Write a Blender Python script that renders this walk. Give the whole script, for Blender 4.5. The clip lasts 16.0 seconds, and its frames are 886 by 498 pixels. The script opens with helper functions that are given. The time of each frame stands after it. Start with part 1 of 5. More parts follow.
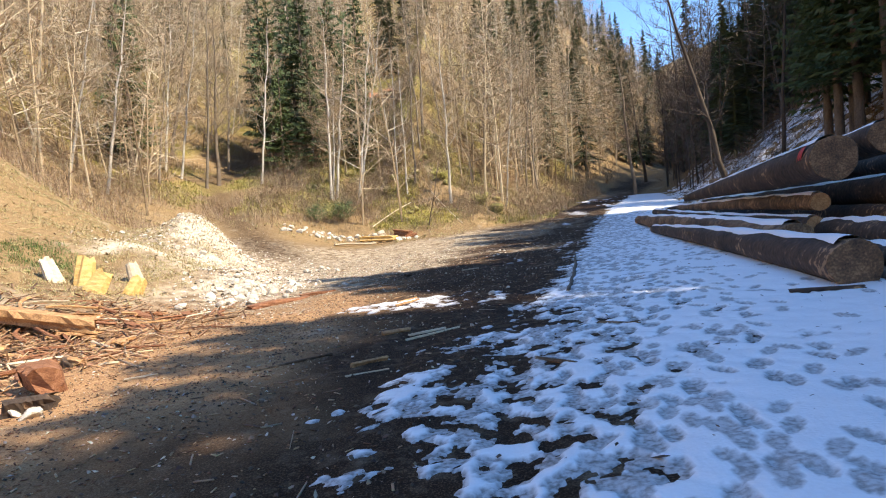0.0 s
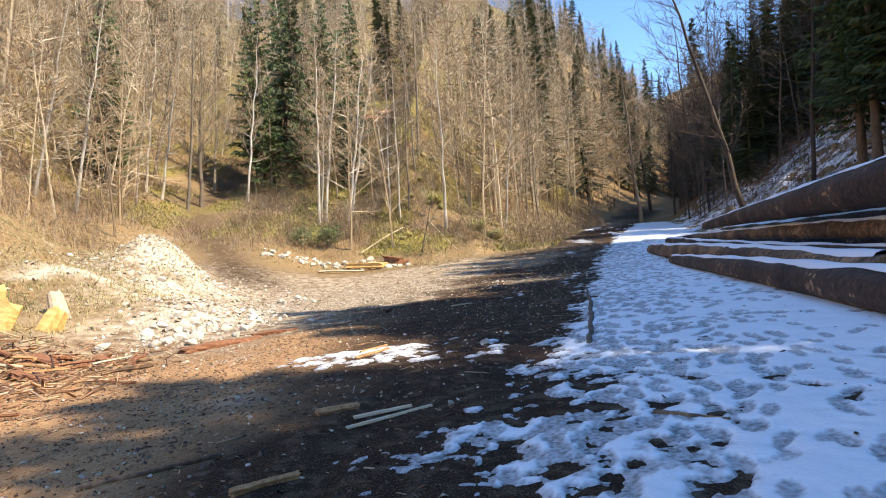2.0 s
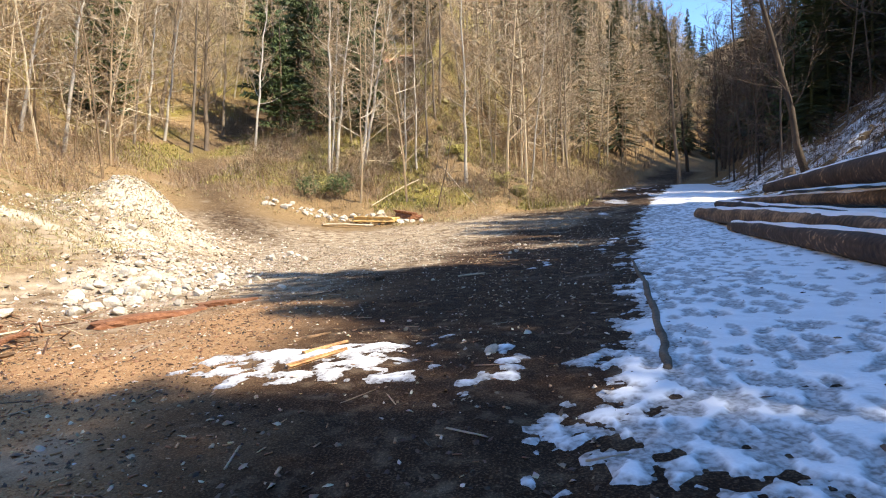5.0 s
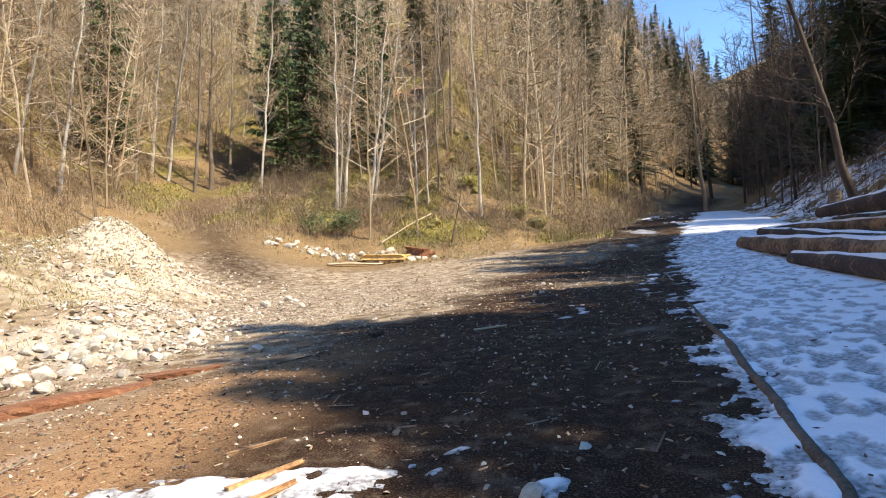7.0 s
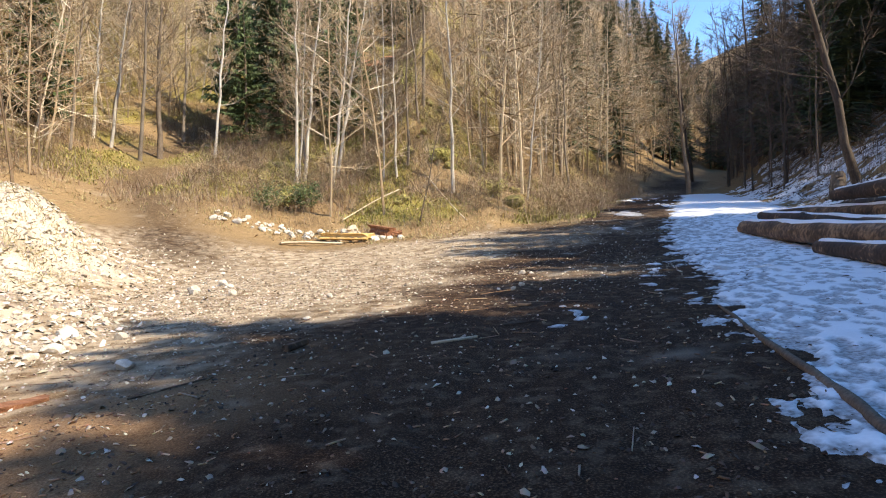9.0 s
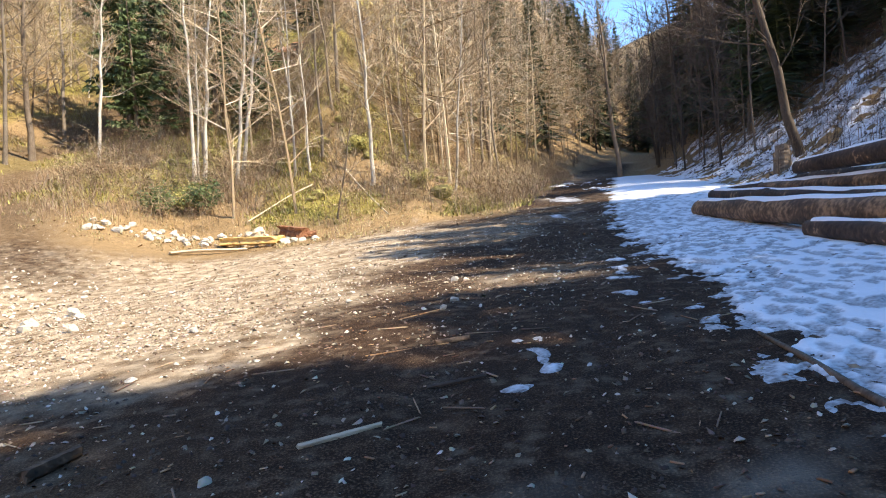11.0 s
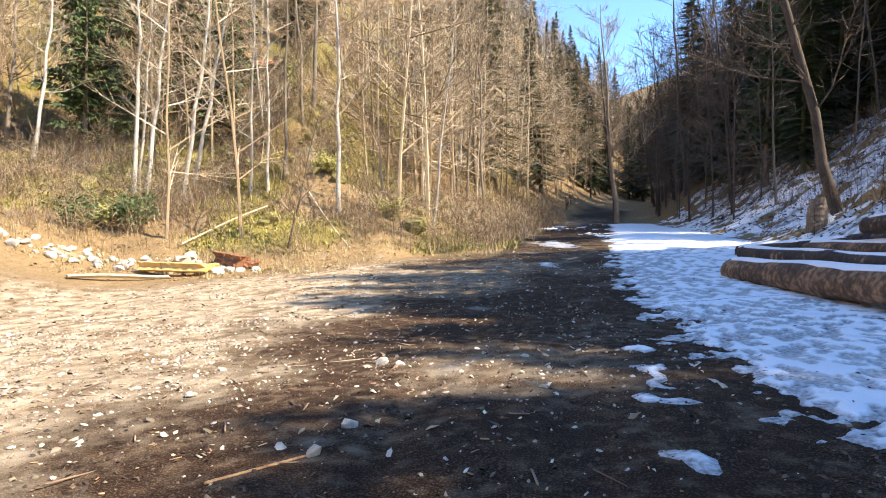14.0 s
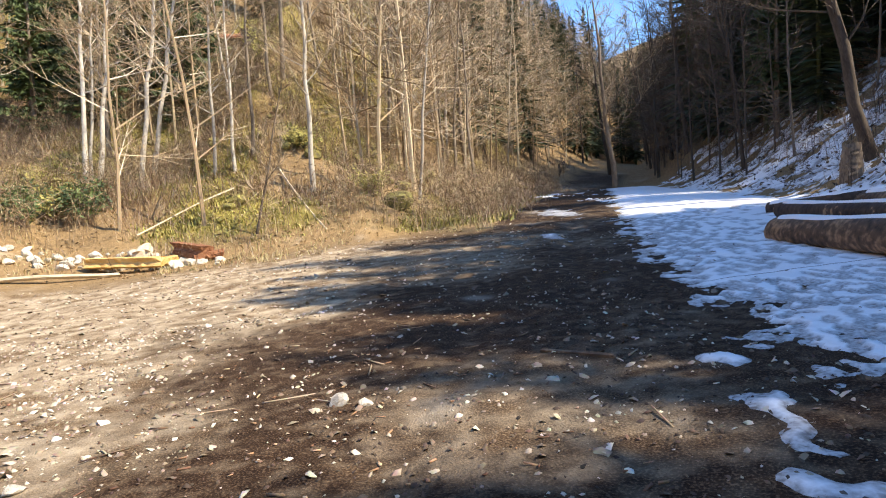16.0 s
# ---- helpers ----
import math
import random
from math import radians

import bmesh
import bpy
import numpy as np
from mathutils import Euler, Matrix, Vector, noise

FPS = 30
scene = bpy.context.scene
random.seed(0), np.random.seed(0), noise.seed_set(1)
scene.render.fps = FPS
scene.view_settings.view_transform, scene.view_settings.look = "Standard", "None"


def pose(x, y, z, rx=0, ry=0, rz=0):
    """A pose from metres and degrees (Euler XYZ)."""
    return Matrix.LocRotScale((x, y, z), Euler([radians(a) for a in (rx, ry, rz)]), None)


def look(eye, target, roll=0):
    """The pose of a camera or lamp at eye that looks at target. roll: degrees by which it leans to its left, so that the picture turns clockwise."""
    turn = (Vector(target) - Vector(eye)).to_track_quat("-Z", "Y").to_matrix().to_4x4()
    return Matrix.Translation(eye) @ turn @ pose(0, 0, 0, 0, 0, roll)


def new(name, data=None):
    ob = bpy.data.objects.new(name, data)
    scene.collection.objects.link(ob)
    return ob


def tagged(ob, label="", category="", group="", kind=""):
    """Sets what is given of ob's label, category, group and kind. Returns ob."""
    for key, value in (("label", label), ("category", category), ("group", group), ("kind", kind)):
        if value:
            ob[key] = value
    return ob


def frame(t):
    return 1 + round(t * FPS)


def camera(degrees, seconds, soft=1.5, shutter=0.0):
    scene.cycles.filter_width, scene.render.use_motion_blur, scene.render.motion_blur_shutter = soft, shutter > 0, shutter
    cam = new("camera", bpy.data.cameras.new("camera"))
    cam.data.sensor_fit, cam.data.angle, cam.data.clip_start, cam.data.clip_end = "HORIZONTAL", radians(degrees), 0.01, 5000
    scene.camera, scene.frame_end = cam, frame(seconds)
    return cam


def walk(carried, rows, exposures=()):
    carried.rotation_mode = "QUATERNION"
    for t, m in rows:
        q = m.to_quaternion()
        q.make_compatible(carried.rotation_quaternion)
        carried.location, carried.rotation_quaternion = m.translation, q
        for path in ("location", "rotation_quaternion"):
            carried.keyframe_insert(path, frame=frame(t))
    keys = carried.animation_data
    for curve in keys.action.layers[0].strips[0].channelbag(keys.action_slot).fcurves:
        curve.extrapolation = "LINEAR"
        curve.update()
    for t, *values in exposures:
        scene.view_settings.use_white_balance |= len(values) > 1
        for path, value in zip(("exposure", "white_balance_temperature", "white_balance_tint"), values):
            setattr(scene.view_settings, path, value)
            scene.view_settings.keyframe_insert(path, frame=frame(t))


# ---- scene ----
import functools

cam = camera(72.0, 16.0, soft=1.1)
PATH = [
    (0, (0.405, -0.689, 1.733), (0.35, 1.31, 1.675), -4.4),
    (0.5, (0.493, 0.193, 1.788), (0.411, 2.191, 1.815), -3.0),
    (1, (0.482, 1.042, 1.758), (0.363, 3.037, 1.835), -0.1),
    (1.5, (0.575, 1.849, 1.693), (0.493, 3.846, 1.748), -2.0),
    (2, (0.661, 2.532, 1.718), (0.616, 4.531, 1.749), -3.6),
    (2.5, (0.736, 3.279, 1.805), (0.738, 5.279, 1.787), -2.8),
    (3, (0.917, 4.037, 1.834), (0.961, 6.036, 1.811), -5.4),
    (3.2, (0.967, 4.292, 1.832), (1.014, 6.291, 1.785), -5.5),
    (5.3, (0.927, 6.536, 1.705), (0.783, 8.528, 1.596), -1.5),
    (5.5, (0.93, 6.805, 1.754), (0.776, 8.798, 1.688), -2.7),
    (6, (0.853, 7.439, 1.746), (0.65, 9.429, 1.743), -0.7),
    (6.5, (0.831, 8.032, 1.751), (0.637, 10.022, 1.745), -0.6),
    (7, (0.875, 8.654, 1.807), (0.7, 10.646, 1.812), -2.9),
    (7.5, (0.839, 9.341, 1.773), (0.684, 11.335, 1.777), 0.4),
    (8, (0.877, 10.064, 1.719), (0.779, 12.061, 1.652), 0.1),
    (8.2, (0.9, 10.398, 1.735), (0.793, 12.394, 1.669), -1.7),
    (10.3, (1.028, 13.913, 1.869), (1.043, 15.911, 1.793), 0.7),
    (10.5, (1.092, 14.248, 1.823), (1.176, 16.243, 1.721), 0.0),
    (11, (1.247, 15.071, 1.877), (1.376, 17.064, 1.776), -4.7),
    (11.5, (1.377, 15.885, 1.916), (1.553, 17.875, 1.82), -2.7),
    (12, (1.639, 16.655, 1.897), (1.873, 18.639, 1.796), -3.2),
    (12.5, (1.844, 17.374, 1.869), (2.109, 19.354, 1.783), -2.3),
    (13, (2.066, 18.076, 1.899), (2.375, 20.05, 1.825), -1.1),
    (13.5, (2.241, 18.711, 1.988), (2.502, 20.694, 1.971), -3.1),
    (14, (2.298, 19.376, 2.001), (2.472, 21.368, 2.013), -0.6),
    (14.5, (2.405, 20.016, 1.954), (2.495, 22.014, 1.922), -1.9),
    (15, (2.489, 20.609, 1.979), (2.507, 22.608, 1.919), -3.2),
    (15.5, (2.542, 21.322, 2.017), (2.621, 23.319, 1.944), -1.5),
    (16, (2.629, 21.925, 2.014), (2.826, 23.914, 1.945), -3.8),
]
walk(cam, [(t, look(eye, target, roll)) for t, eye, target, roll in PATH], [(t, stops, 6900, 10) for t, stops in ((0.0, 1.45), (3.2, 1.42), (5.5, 1.42), (6.2, 1.27), (8.2, 1.3), (10.5, 1.62), (11.5, 1.72), (12.5, 1.78), (13.5, 1.9), (15.0, 1.6), (16.0, 1.5))])

# ---- world and sun ----
SUN_EL, SUN_AZ = radians(45), radians(116)      # azimuth clockwise from +y
world = bpy.data.worlds.new("sky")
scene.world = world
world.use_nodes = True
wn = world.node_tree
sky = wn.nodes.new("ShaderNodeTexSky")
sky.sky_type, sky.sun_disc = "NISHITA", False
sky.sun_elevation, sky.sun_rotation = SUN_EL, SUN_AZ
sky.air_density, sky.dust_density, sky.ozone_density, sky.altitude = 1.0, 0.0, 2.0, 2400
clear = wn.nodes.new("ShaderNodeHueSaturation")     # a clear, dry mountain sky
clear.inputs["Saturation"].default_value = 1.15
wn.links.new(sky.outputs[0], clear.inputs["Color"])
wn.links.new(clear.outputs[0], wn.nodes["Background"].inputs[0])
wn.nodes["Background"].inputs[1].default_value = 0.15
sun = new("sun", bpy.data.lights.new("sun", "SUN"))
sun.data.energy, sun.data.angle, sun.data.color = 3.6, radians(0.53), (1.0, 0.90, 0.75)
to_sun = Vector((math.sin(SUN_AZ) * math.cos(SUN_EL), math.cos(SUN_AZ) * math.cos(SUN_EL), math.sin(SUN_EL)))
sun.matrix_world = look(to_sun * 100, (0, 0, 0))

# ---- materials ----


def material(name, stops, scale=4.0, rough=0.9, bump=0.3, detail=8.0, fine=30.0, vary=0.0, metal=0.0, stretch=(1, 1, 1)):
    """Two-scale noise between colour stops, with relief and a shift from object to object."""
    m = bpy.data.materials.new(name)
    m.use_nodes = True
    nt = m.node_tree
    n, link = nt.nodes, nt.links.new
    bsdf = n["Principled BSDF"]
    bsdf.inputs["Roughness"].default_value, bsdf.inputs["Metallic"].default_value = rough, metal
    co, mp = n.new("ShaderNodeTexCoord"), n.new("ShaderNodeMapping")
    mp.inputs["Scale"].default_value = stretch
    link(co.outputs["Object"], mp.inputs[0])
    big, small = n.new("ShaderNodeTexNoise"), n.new("ShaderNodeTexNoise")
    for node, s in ((big, scale), (small, fine)):
        node.inputs["Scale"].default_value, node.inputs["Detail"].default_value = s, detail
        link(mp.outputs[0], node.inputs["Vector"])
    mix = n.new("ShaderNodeMath")
    mix.operation = "MULTIPLY_ADD"
    mix.inputs[1].default_value = 0.5
    link(small.outputs[0], mix.inputs[0])
    half = n.new("ShaderNodeMath")
    half.operation = "MULTIPLY"
    half.inputs[1].default_value = 0.5
    link(big.outputs[0], half.inputs[0])
    link(half.outputs[0], mix.inputs[2])
    ramp = n.new("ShaderNodeValToRGB")
    els = ramp.color_ramp.elements
    while len(els) < len(stops):
        els.new(0.5)
    for e, (p, c) in zip(els, stops):
        e.position, e.color = p, (*c, 1)
    link(mix.outputs[0], ramp.inputs[0])
    out = ramp.outputs[0]
    if vary:
        info, hsv, mul = n.new("ShaderNodeObjectInfo"), n.new("ShaderNodeHueSaturation"), n.new("ShaderNodeMath")
        mul.operation = "MULTIPLY_ADD"
        mul.inputs[1].default_value, mul.inputs[2].default_value = vary, 1 - vary / 2
        link(info.outputs["Random"], mul.inputs[0])
        link(mul.outputs[0], hsv.inputs["Value"])
        link(out, hsv.inputs["Color"])
        out = hsv.outputs[0]
    link(out, bsdf.inputs["Base Color"])
    if bump:
        b = n.new("ShaderNodeBump")
        b.inputs["Strength"].default_value, b.inputs["Distance"].default_value = bump, 0.02
        link(small.outputs[0], b.inputs["Height"])
        link(b.outputs[0], bsdf.inputs["Normal"])
    return m


BARK_PALE = material("pale bark", [(0.3, (0.12, 0.10, 0.08)), (0.42, (0.42, 0.38, 0.32)), (0.65, (0.66, 0.61, 0.53))], 3, 0.85, 0.4, vary=0.5, stretch=(1, 1, 0.3))
BARK_BROWN = material("brown bark", [(0.3, (0.05, 0.035, 0.025)), (0.5, (0.16, 0.12, 0.085)), (0.7, (0.26, 0.21, 0.16))], 3, 0.9, 0.5, vary=0.5, stretch=(1, 1, 0.3))
TWIG = material("twig bark", [(0.3, (0.24, 0.17, 0.10)), (0.7, (0.54, 0.42, 0.27))], 2, 0.85, 0, vary=0.5)
NEEDLES = material("spruce needles", [(0.3, (0.022, 0.042, 0.013)), (0.5, (0.058, 0.088, 0.027)), (0.7, (0.13, 0.155, 0.045))], 1.5, 0.7, 0, vary=0.5)
LOG_BARK = material("log bark", [(0.36, (0.018, 0.012, 0.009)), (0.53, (0.065, 0.042, 0.028)), (0.595, (0.10, 0.065, 0.042)), (0.62, (0.33, 0.21, 0.115))], 0.9, 0.85, 1.0, fine=9)
# bark and twigs of the right slope, its shade put into the colour
BARK_SHADED = material("shaded bark", [(0.3, (0.02, 0.014, 0.01)), (0.5, (0.065, 0.048, 0.035)), (0.7, (0.13, 0.10, 0.075))], 3, 0.95, 0.5, vary=0.5, stretch=(1, 1, 0.3))
TWIG_SHADED = material("shaded twigs", [(0.3, (0.05, 0.035, 0.025)), (0.7, (0.14, 0.10, 0.07))], 2, 0.9, 0, vary=0.5)
BARK_GREY = material("grey bark", [(0.3, (0.07, 0.055, 0.04)), (0.5, (0.20, 0.16, 0.12)), (0.7, (0.36, 0.305, 0.235))], 3, 0.9, 0.5, vary=0.5, stretch=(1, 1, 0.3))
LOG_PALE = material("stripped log", [(0.36, (0.03, 0.02, 0.012)), (0.5, (0.12, 0.072, 0.04)), (0.60, (0.34, 0.21, 0.115))], 0.9, 0.8, 0.9, fine=9)
PAINT = material("red paint", [(0.4, (0.30, 0.02, 0.02)), (0.6, (0.55, 0.05, 0.05))], 6, 0.7, 0.3)
CUT_DARK = material("dark sawn wood", [(0.35, (0.06, 0.035, 0.02)), (0.5, (0.16, 0.09, 0.045)), (0.65, (0.34, 0.20, 0.10))], 4, 0.85, 0.6)
CUT = material("sawn wood", [(0.35, (0.20, 0.10, 0.045)), (0.5, (0.42, 0.23, 0.10)), (0.65, (0.58, 0.36, 0.17))], 5, 0.8, 0.3)
SNOW = material("snow", [(0.3, (0.88, 0.90, 0.93)), (0.6, (0.94, 0.95, 0.97))], 3, 0.6, 0.25)

def add_slush(m):
    """Trodden, thin snow turns to grey dirty slush, by the sheet's own value "thin"."""
    nt = m.node_tree
    n, link = nt.nodes, nt.links.new
    bsdf = n["Principled BSDF"]
    clean = bsdf.inputs["Base Color"].links[0].from_socket
    at, mix, tone, co, dirt = n.new("ShaderNodeAttribute"), n.new("ShaderNodeMix"), n.new("ShaderNodeValToRGB"), n.new("ShaderNodeTexCoord"), n.new("ShaderNodeTexNoise")
    at.attribute_name, mix.data_type = "thin", "RGBA"
    dirt.inputs["Scale"].default_value, dirt.inputs["Detail"].default_value = 22.0, 6.0
    link(co.outputs["Object"], dirt.inputs["Vector"])
    tone.color_ramp.elements[0].position, tone.color_ramp.elements[0].color = 0.36, (0.17, 0.155, 0.145, 1)
    tone.color_ramp.elements[1].position, tone.color_ramp.elements[1].color = 0.60, (0.52, 0.525, 0.54, 1)
    link(dirt.outputs[0], tone.inputs[0])
    link(at.outputs["Fac"], mix.inputs[0])
    link(clean, mix.inputs[6])
    link(tone.outputs[0], mix.inputs[7])
    link(mix.outputs[2], bsdf.inputs["Base Color"])


add_slush(SNOW)

# ---- mesh helpers ----


def mesh_of(name, verts, faces, mat=None, smooth=False):
    me = bpy.data.meshes.new(name)
    me.from_pydata([tuple(v) for v in verts], [], faces)
    if mat:
        me.materials.append(mat)
    if smooth:
        me.shade_smooth()
    return me


class Soup:
    """Collects tubes and quads into one mesh."""

    def __init__(self):
        self.v, self.f = [], []

    def tube(self, pts, radii, sides=6, cap=False):
        base, n = len(self.v), len(pts)
        for i, (p, r) in enumerate(zip(pts, radii)):
            d = (Vector(pts[min(i + 1, n - 1)]) - Vector(pts[max(i - 1, 0)])).normalized()
            a = d.orthogonal().normalized()
            b = d.cross(a)
            if i == 0:
                a0 = a
            else:
                a = (a0 - d * a0.dot(d)).normalized()
                b, a0 = d.cross(a), a
            for k in range(sides):
                w = 2 * math.pi * k / sides
                self.v.append(Vector(p) + a * (r * math.cos(w)) + b * (r * math.sin(w)))
        for i in range(n - 1):
            for k in range(sides):
                k2 = (k + 1) % sides
                self.f.append((base + i * sides + k, base + i * sides + k2, base + (i + 1) * sides + k2, base + (i + 1) * sides + k))
        if cap:
            self.f.append(tuple(base + k for k in reversed(range(sides))))
            self.f.append(tuple(base + (n - 1) * sides + k for k in range(sides)))

    def blade(self, a, b, w, side):
        """A flat tapering strip from a to b."""
        i = len(self.v)
        a, b = Vector(a), Vector(b)
        self.v += [a - side * w, a + side * w, b]
        self.f.append((i, i + 1, i + 2))

    def mesh(self, name, mat, smooth=False):
        return mesh_of(name, self.v, self.f, mat, smooth)


def part(name, me, parent, label=""):
    ob = new(name, me)
    ob.parent = parent
    return tagged(ob, label)


# ---- the ground ----


def sstep(a, b, x):
    t = np.clip((x - a) / (b - a), 0, 1)
    return t * t * (3 - 2 * t)


@functools.lru_cache(None)
def lattice_of(seed):
    return np.random.RandomState(seed).rand(256, 256)


def vnoise(x, y, s, seed, octaves=3):
    """Smooth lattice noise, about 0 to 1, features s metres wide."""
    lattice = lattice_of(seed)
    out, amp, total = 0, 1.0, 0.0
    for _ in range(octaves):
        u, v = np.asarray(x) / s + 1000.3, np.asarray(y) / s + 1000.7
        i, j = np.floor(u).astype(int), np.floor(v).astype(int)
        f, g = u - i, v - j
        f, g = f * f * (3 - 2 * f), g * g * (3 - 2 * g)
        i, j, i2, j2 = i % 256, j % 256, (i + 1) % 256, (j + 1) % 256
        out = out + amp * (lattice[i, j] * (1 - f) * (1 - g) + lattice[i2, j] * f * (1 - g) + lattice[i, j2] * (1 - f) * g + lattice[i2, j2] * f * g)
        total, amp, s = total + amp, amp * 0.5, s * 0.47
    return out / total


def rise(d, slope, soft, top):
    d = np.maximum(d, 0)
    s = slope * (d - soft * (1 - np.exp(-d / soft)))
    return top * (1 - np.exp(-s / top))


def floor_z(x, y):
    """The valley floor: a gentle cross slope that climbs ahead, and the side track up to the left."""
    z = 0.0175 * np.clip(y, -60, 120) + 0.052 * np.clip(x, -9, 14)
    z = z + np.interp(y, [28, 35, 41, 45, 60, 100, 400, 1500], [0.05, 0.3, 0.75, 1.1, 1.9, 6, 30, 60])
    return z + 0.22 * np.clip(y - 31, 0, 60) * sstep(-5, -15, x)


def hill_parts(x, y):
    wob = (vnoise(x, y, 9, 3, 2) - 0.5) * 2.4
    right = x - np.interp(y, [-40, 5, 20, 33, 38, 65, 120, 300], [13, 13, 14, 14, 15, 21.5, 46, 115]) + wob * 0.5
    left = np.interp(y, [-40, 0, 8, 15, 20, 25, 30, 38, 46, 60, 75, 95, 120], [-9, -9, -8, -7, -6.2, -6.5, -8.5, -13.5, -17.5, -21, -20, -14, -4]) - x + wob * 0.4
    mid = np.minimum(np.minimum(x - np.interp(y, [42, 46, 52, 62, 90, 140], [-6, -11, -14.5, -19, -30, -55]),
                                np.interp(y, [42, 46, 52, 62, 90, 140], [2, 6, 8.5, 12.5, 26, 60]) - x), y - 42) + wob * 0.5
    return right, left, mid


def height(x, y):
    x, y = np.asarray(x, float), np.asarray(y, float)
    right, left, mid = hill_parts(x, y)
    hill = rise(right, 0.82, 1.5, 70) + rise(left, 0.40, 1.2, 60) + rise(left - 9, 0.55, 2.0, 40)
    hill = hill + rise(mid, 0.45, 0.8, 60) + rise(mid - 7, 0.95, 2.0, 45)
    # the valley head that closes the view up the track
    hill = hill + rise(y - 116 - 0.3 * np.abs(x - 42), 0.32, 4.0, 60)
    z = floor_z(x, y) + hill
    on = sstep(0.3, 2.0, hill)
    z = z + on * ((vnoise(x, y, 2.6, 6, 3) - 0.5) * 0.9 + (vnoise(x, y, 0.8, 7, 2) - 0.5) * 0.25)
    z = z + (1 - on) * ((vnoise(x, y, 1.6, 5, 3) - 0.5) * 0.07 + (vnoise(x, y, 0.35, 8, 2) - 0.5) * 0.014)
    # heaps of quarry gravel at the foot of the left bank
    z = z + 1.9 * np.exp(-(((x + 12.6) / 1.9) ** 2 + ((y - 29.8) / 2.6) ** 2)) + 0.5 * np.exp(-(((x + 8.0) / 1.6) ** 2 + ((y - 22.0) / 2.4) ** 2))
    # wheel ruts of the track
    for off in (-0.75, 0.75):
        z = z - 0.035 * np.exp(-((x - track_x(y) - off) / 0.22) ** 2)
    return z


def track_x(y):
    return np.interp(y, [-5, 5, 15, 25, 35, 45, 60, 80], [-0.6, 0.0, 1.2, 3.2, 6.0, 9.5, 15.5, 24])


def snow_edge(y):
    return np.interp(y, [-5, 4, 5.2, 8, 10.6, 13, 15.5, 20.8, 24, 26.5, 35, 45, 55, 70], [-0.5, -0.3, -0.1, 0.8, 1.65, 2.55, 3.1, 4.45, 5.5, 6.0, 8.3, 11.8, 15.6, 21])


def hz(x, y):
    return float(height(x, y))


def spread(lo, hi, step, far, grow=1.10):
    mid = np.arange(lo, hi + step / 2, step)
    sides = []
    for p, sign in ((hi, 1), (lo, -1)):
        out, s = [], step
        while abs(p) < far:
            s *= grow
            p += sign * s
            out.append(p)
        sides.append(out)
    return np.array(sides[1][::-1] + list(mid) + sides[0])


def field_mesh(name, X, Y, Z, mat, keep=None, marks=()):
    """A sheet over a grid; keep says which squares stay, marks are named values for the material."""
    ny, nx = X.shape
    co = np.stack([X, Y, Z], -1).reshape(-1, 3)
    i = (np.arange(ny - 1)[:, None] * nx + np.arange(nx - 1)[None, :])
    if keep is not None:
        i = i[keep]
    i = i.reshape(-1)
    quads = np.stack([i, i + 1, i + nx + 1, i + nx], 1)
    if keep is not None:
        used, quads = np.unique(quads, return_inverse=True)
        quads = quads.reshape(-1, 4)
        co = co[used]
        marks = [(k, np.asarray(v).reshape(-1)[used]) for k, v in marks]
    me = bpy.data.meshes.new(name)
    me.vertices.add(len(co))
    me.vertices.foreach_set("co", co.astype(np.float32).ravel())
    me.loops.add(quads.size)
    me.loops.foreach_set("vertex_index", quads.astype(np.int32).ravel())
    me.polygons.add(len(quads))
    me.polygons.foreach_set("loop_start", np.arange(0, quads.size, 4, dtype=np.int32))
    for key, values in marks:
        at = me.attributes.new(key, "FLOAT", "POINT")
        at.data.foreach_set("value", np.asarray(values, np.float32).ravel())
    me.update(calc_edges=True)
    me.shade_smooth()
    me.materials.append(mat)
    return me


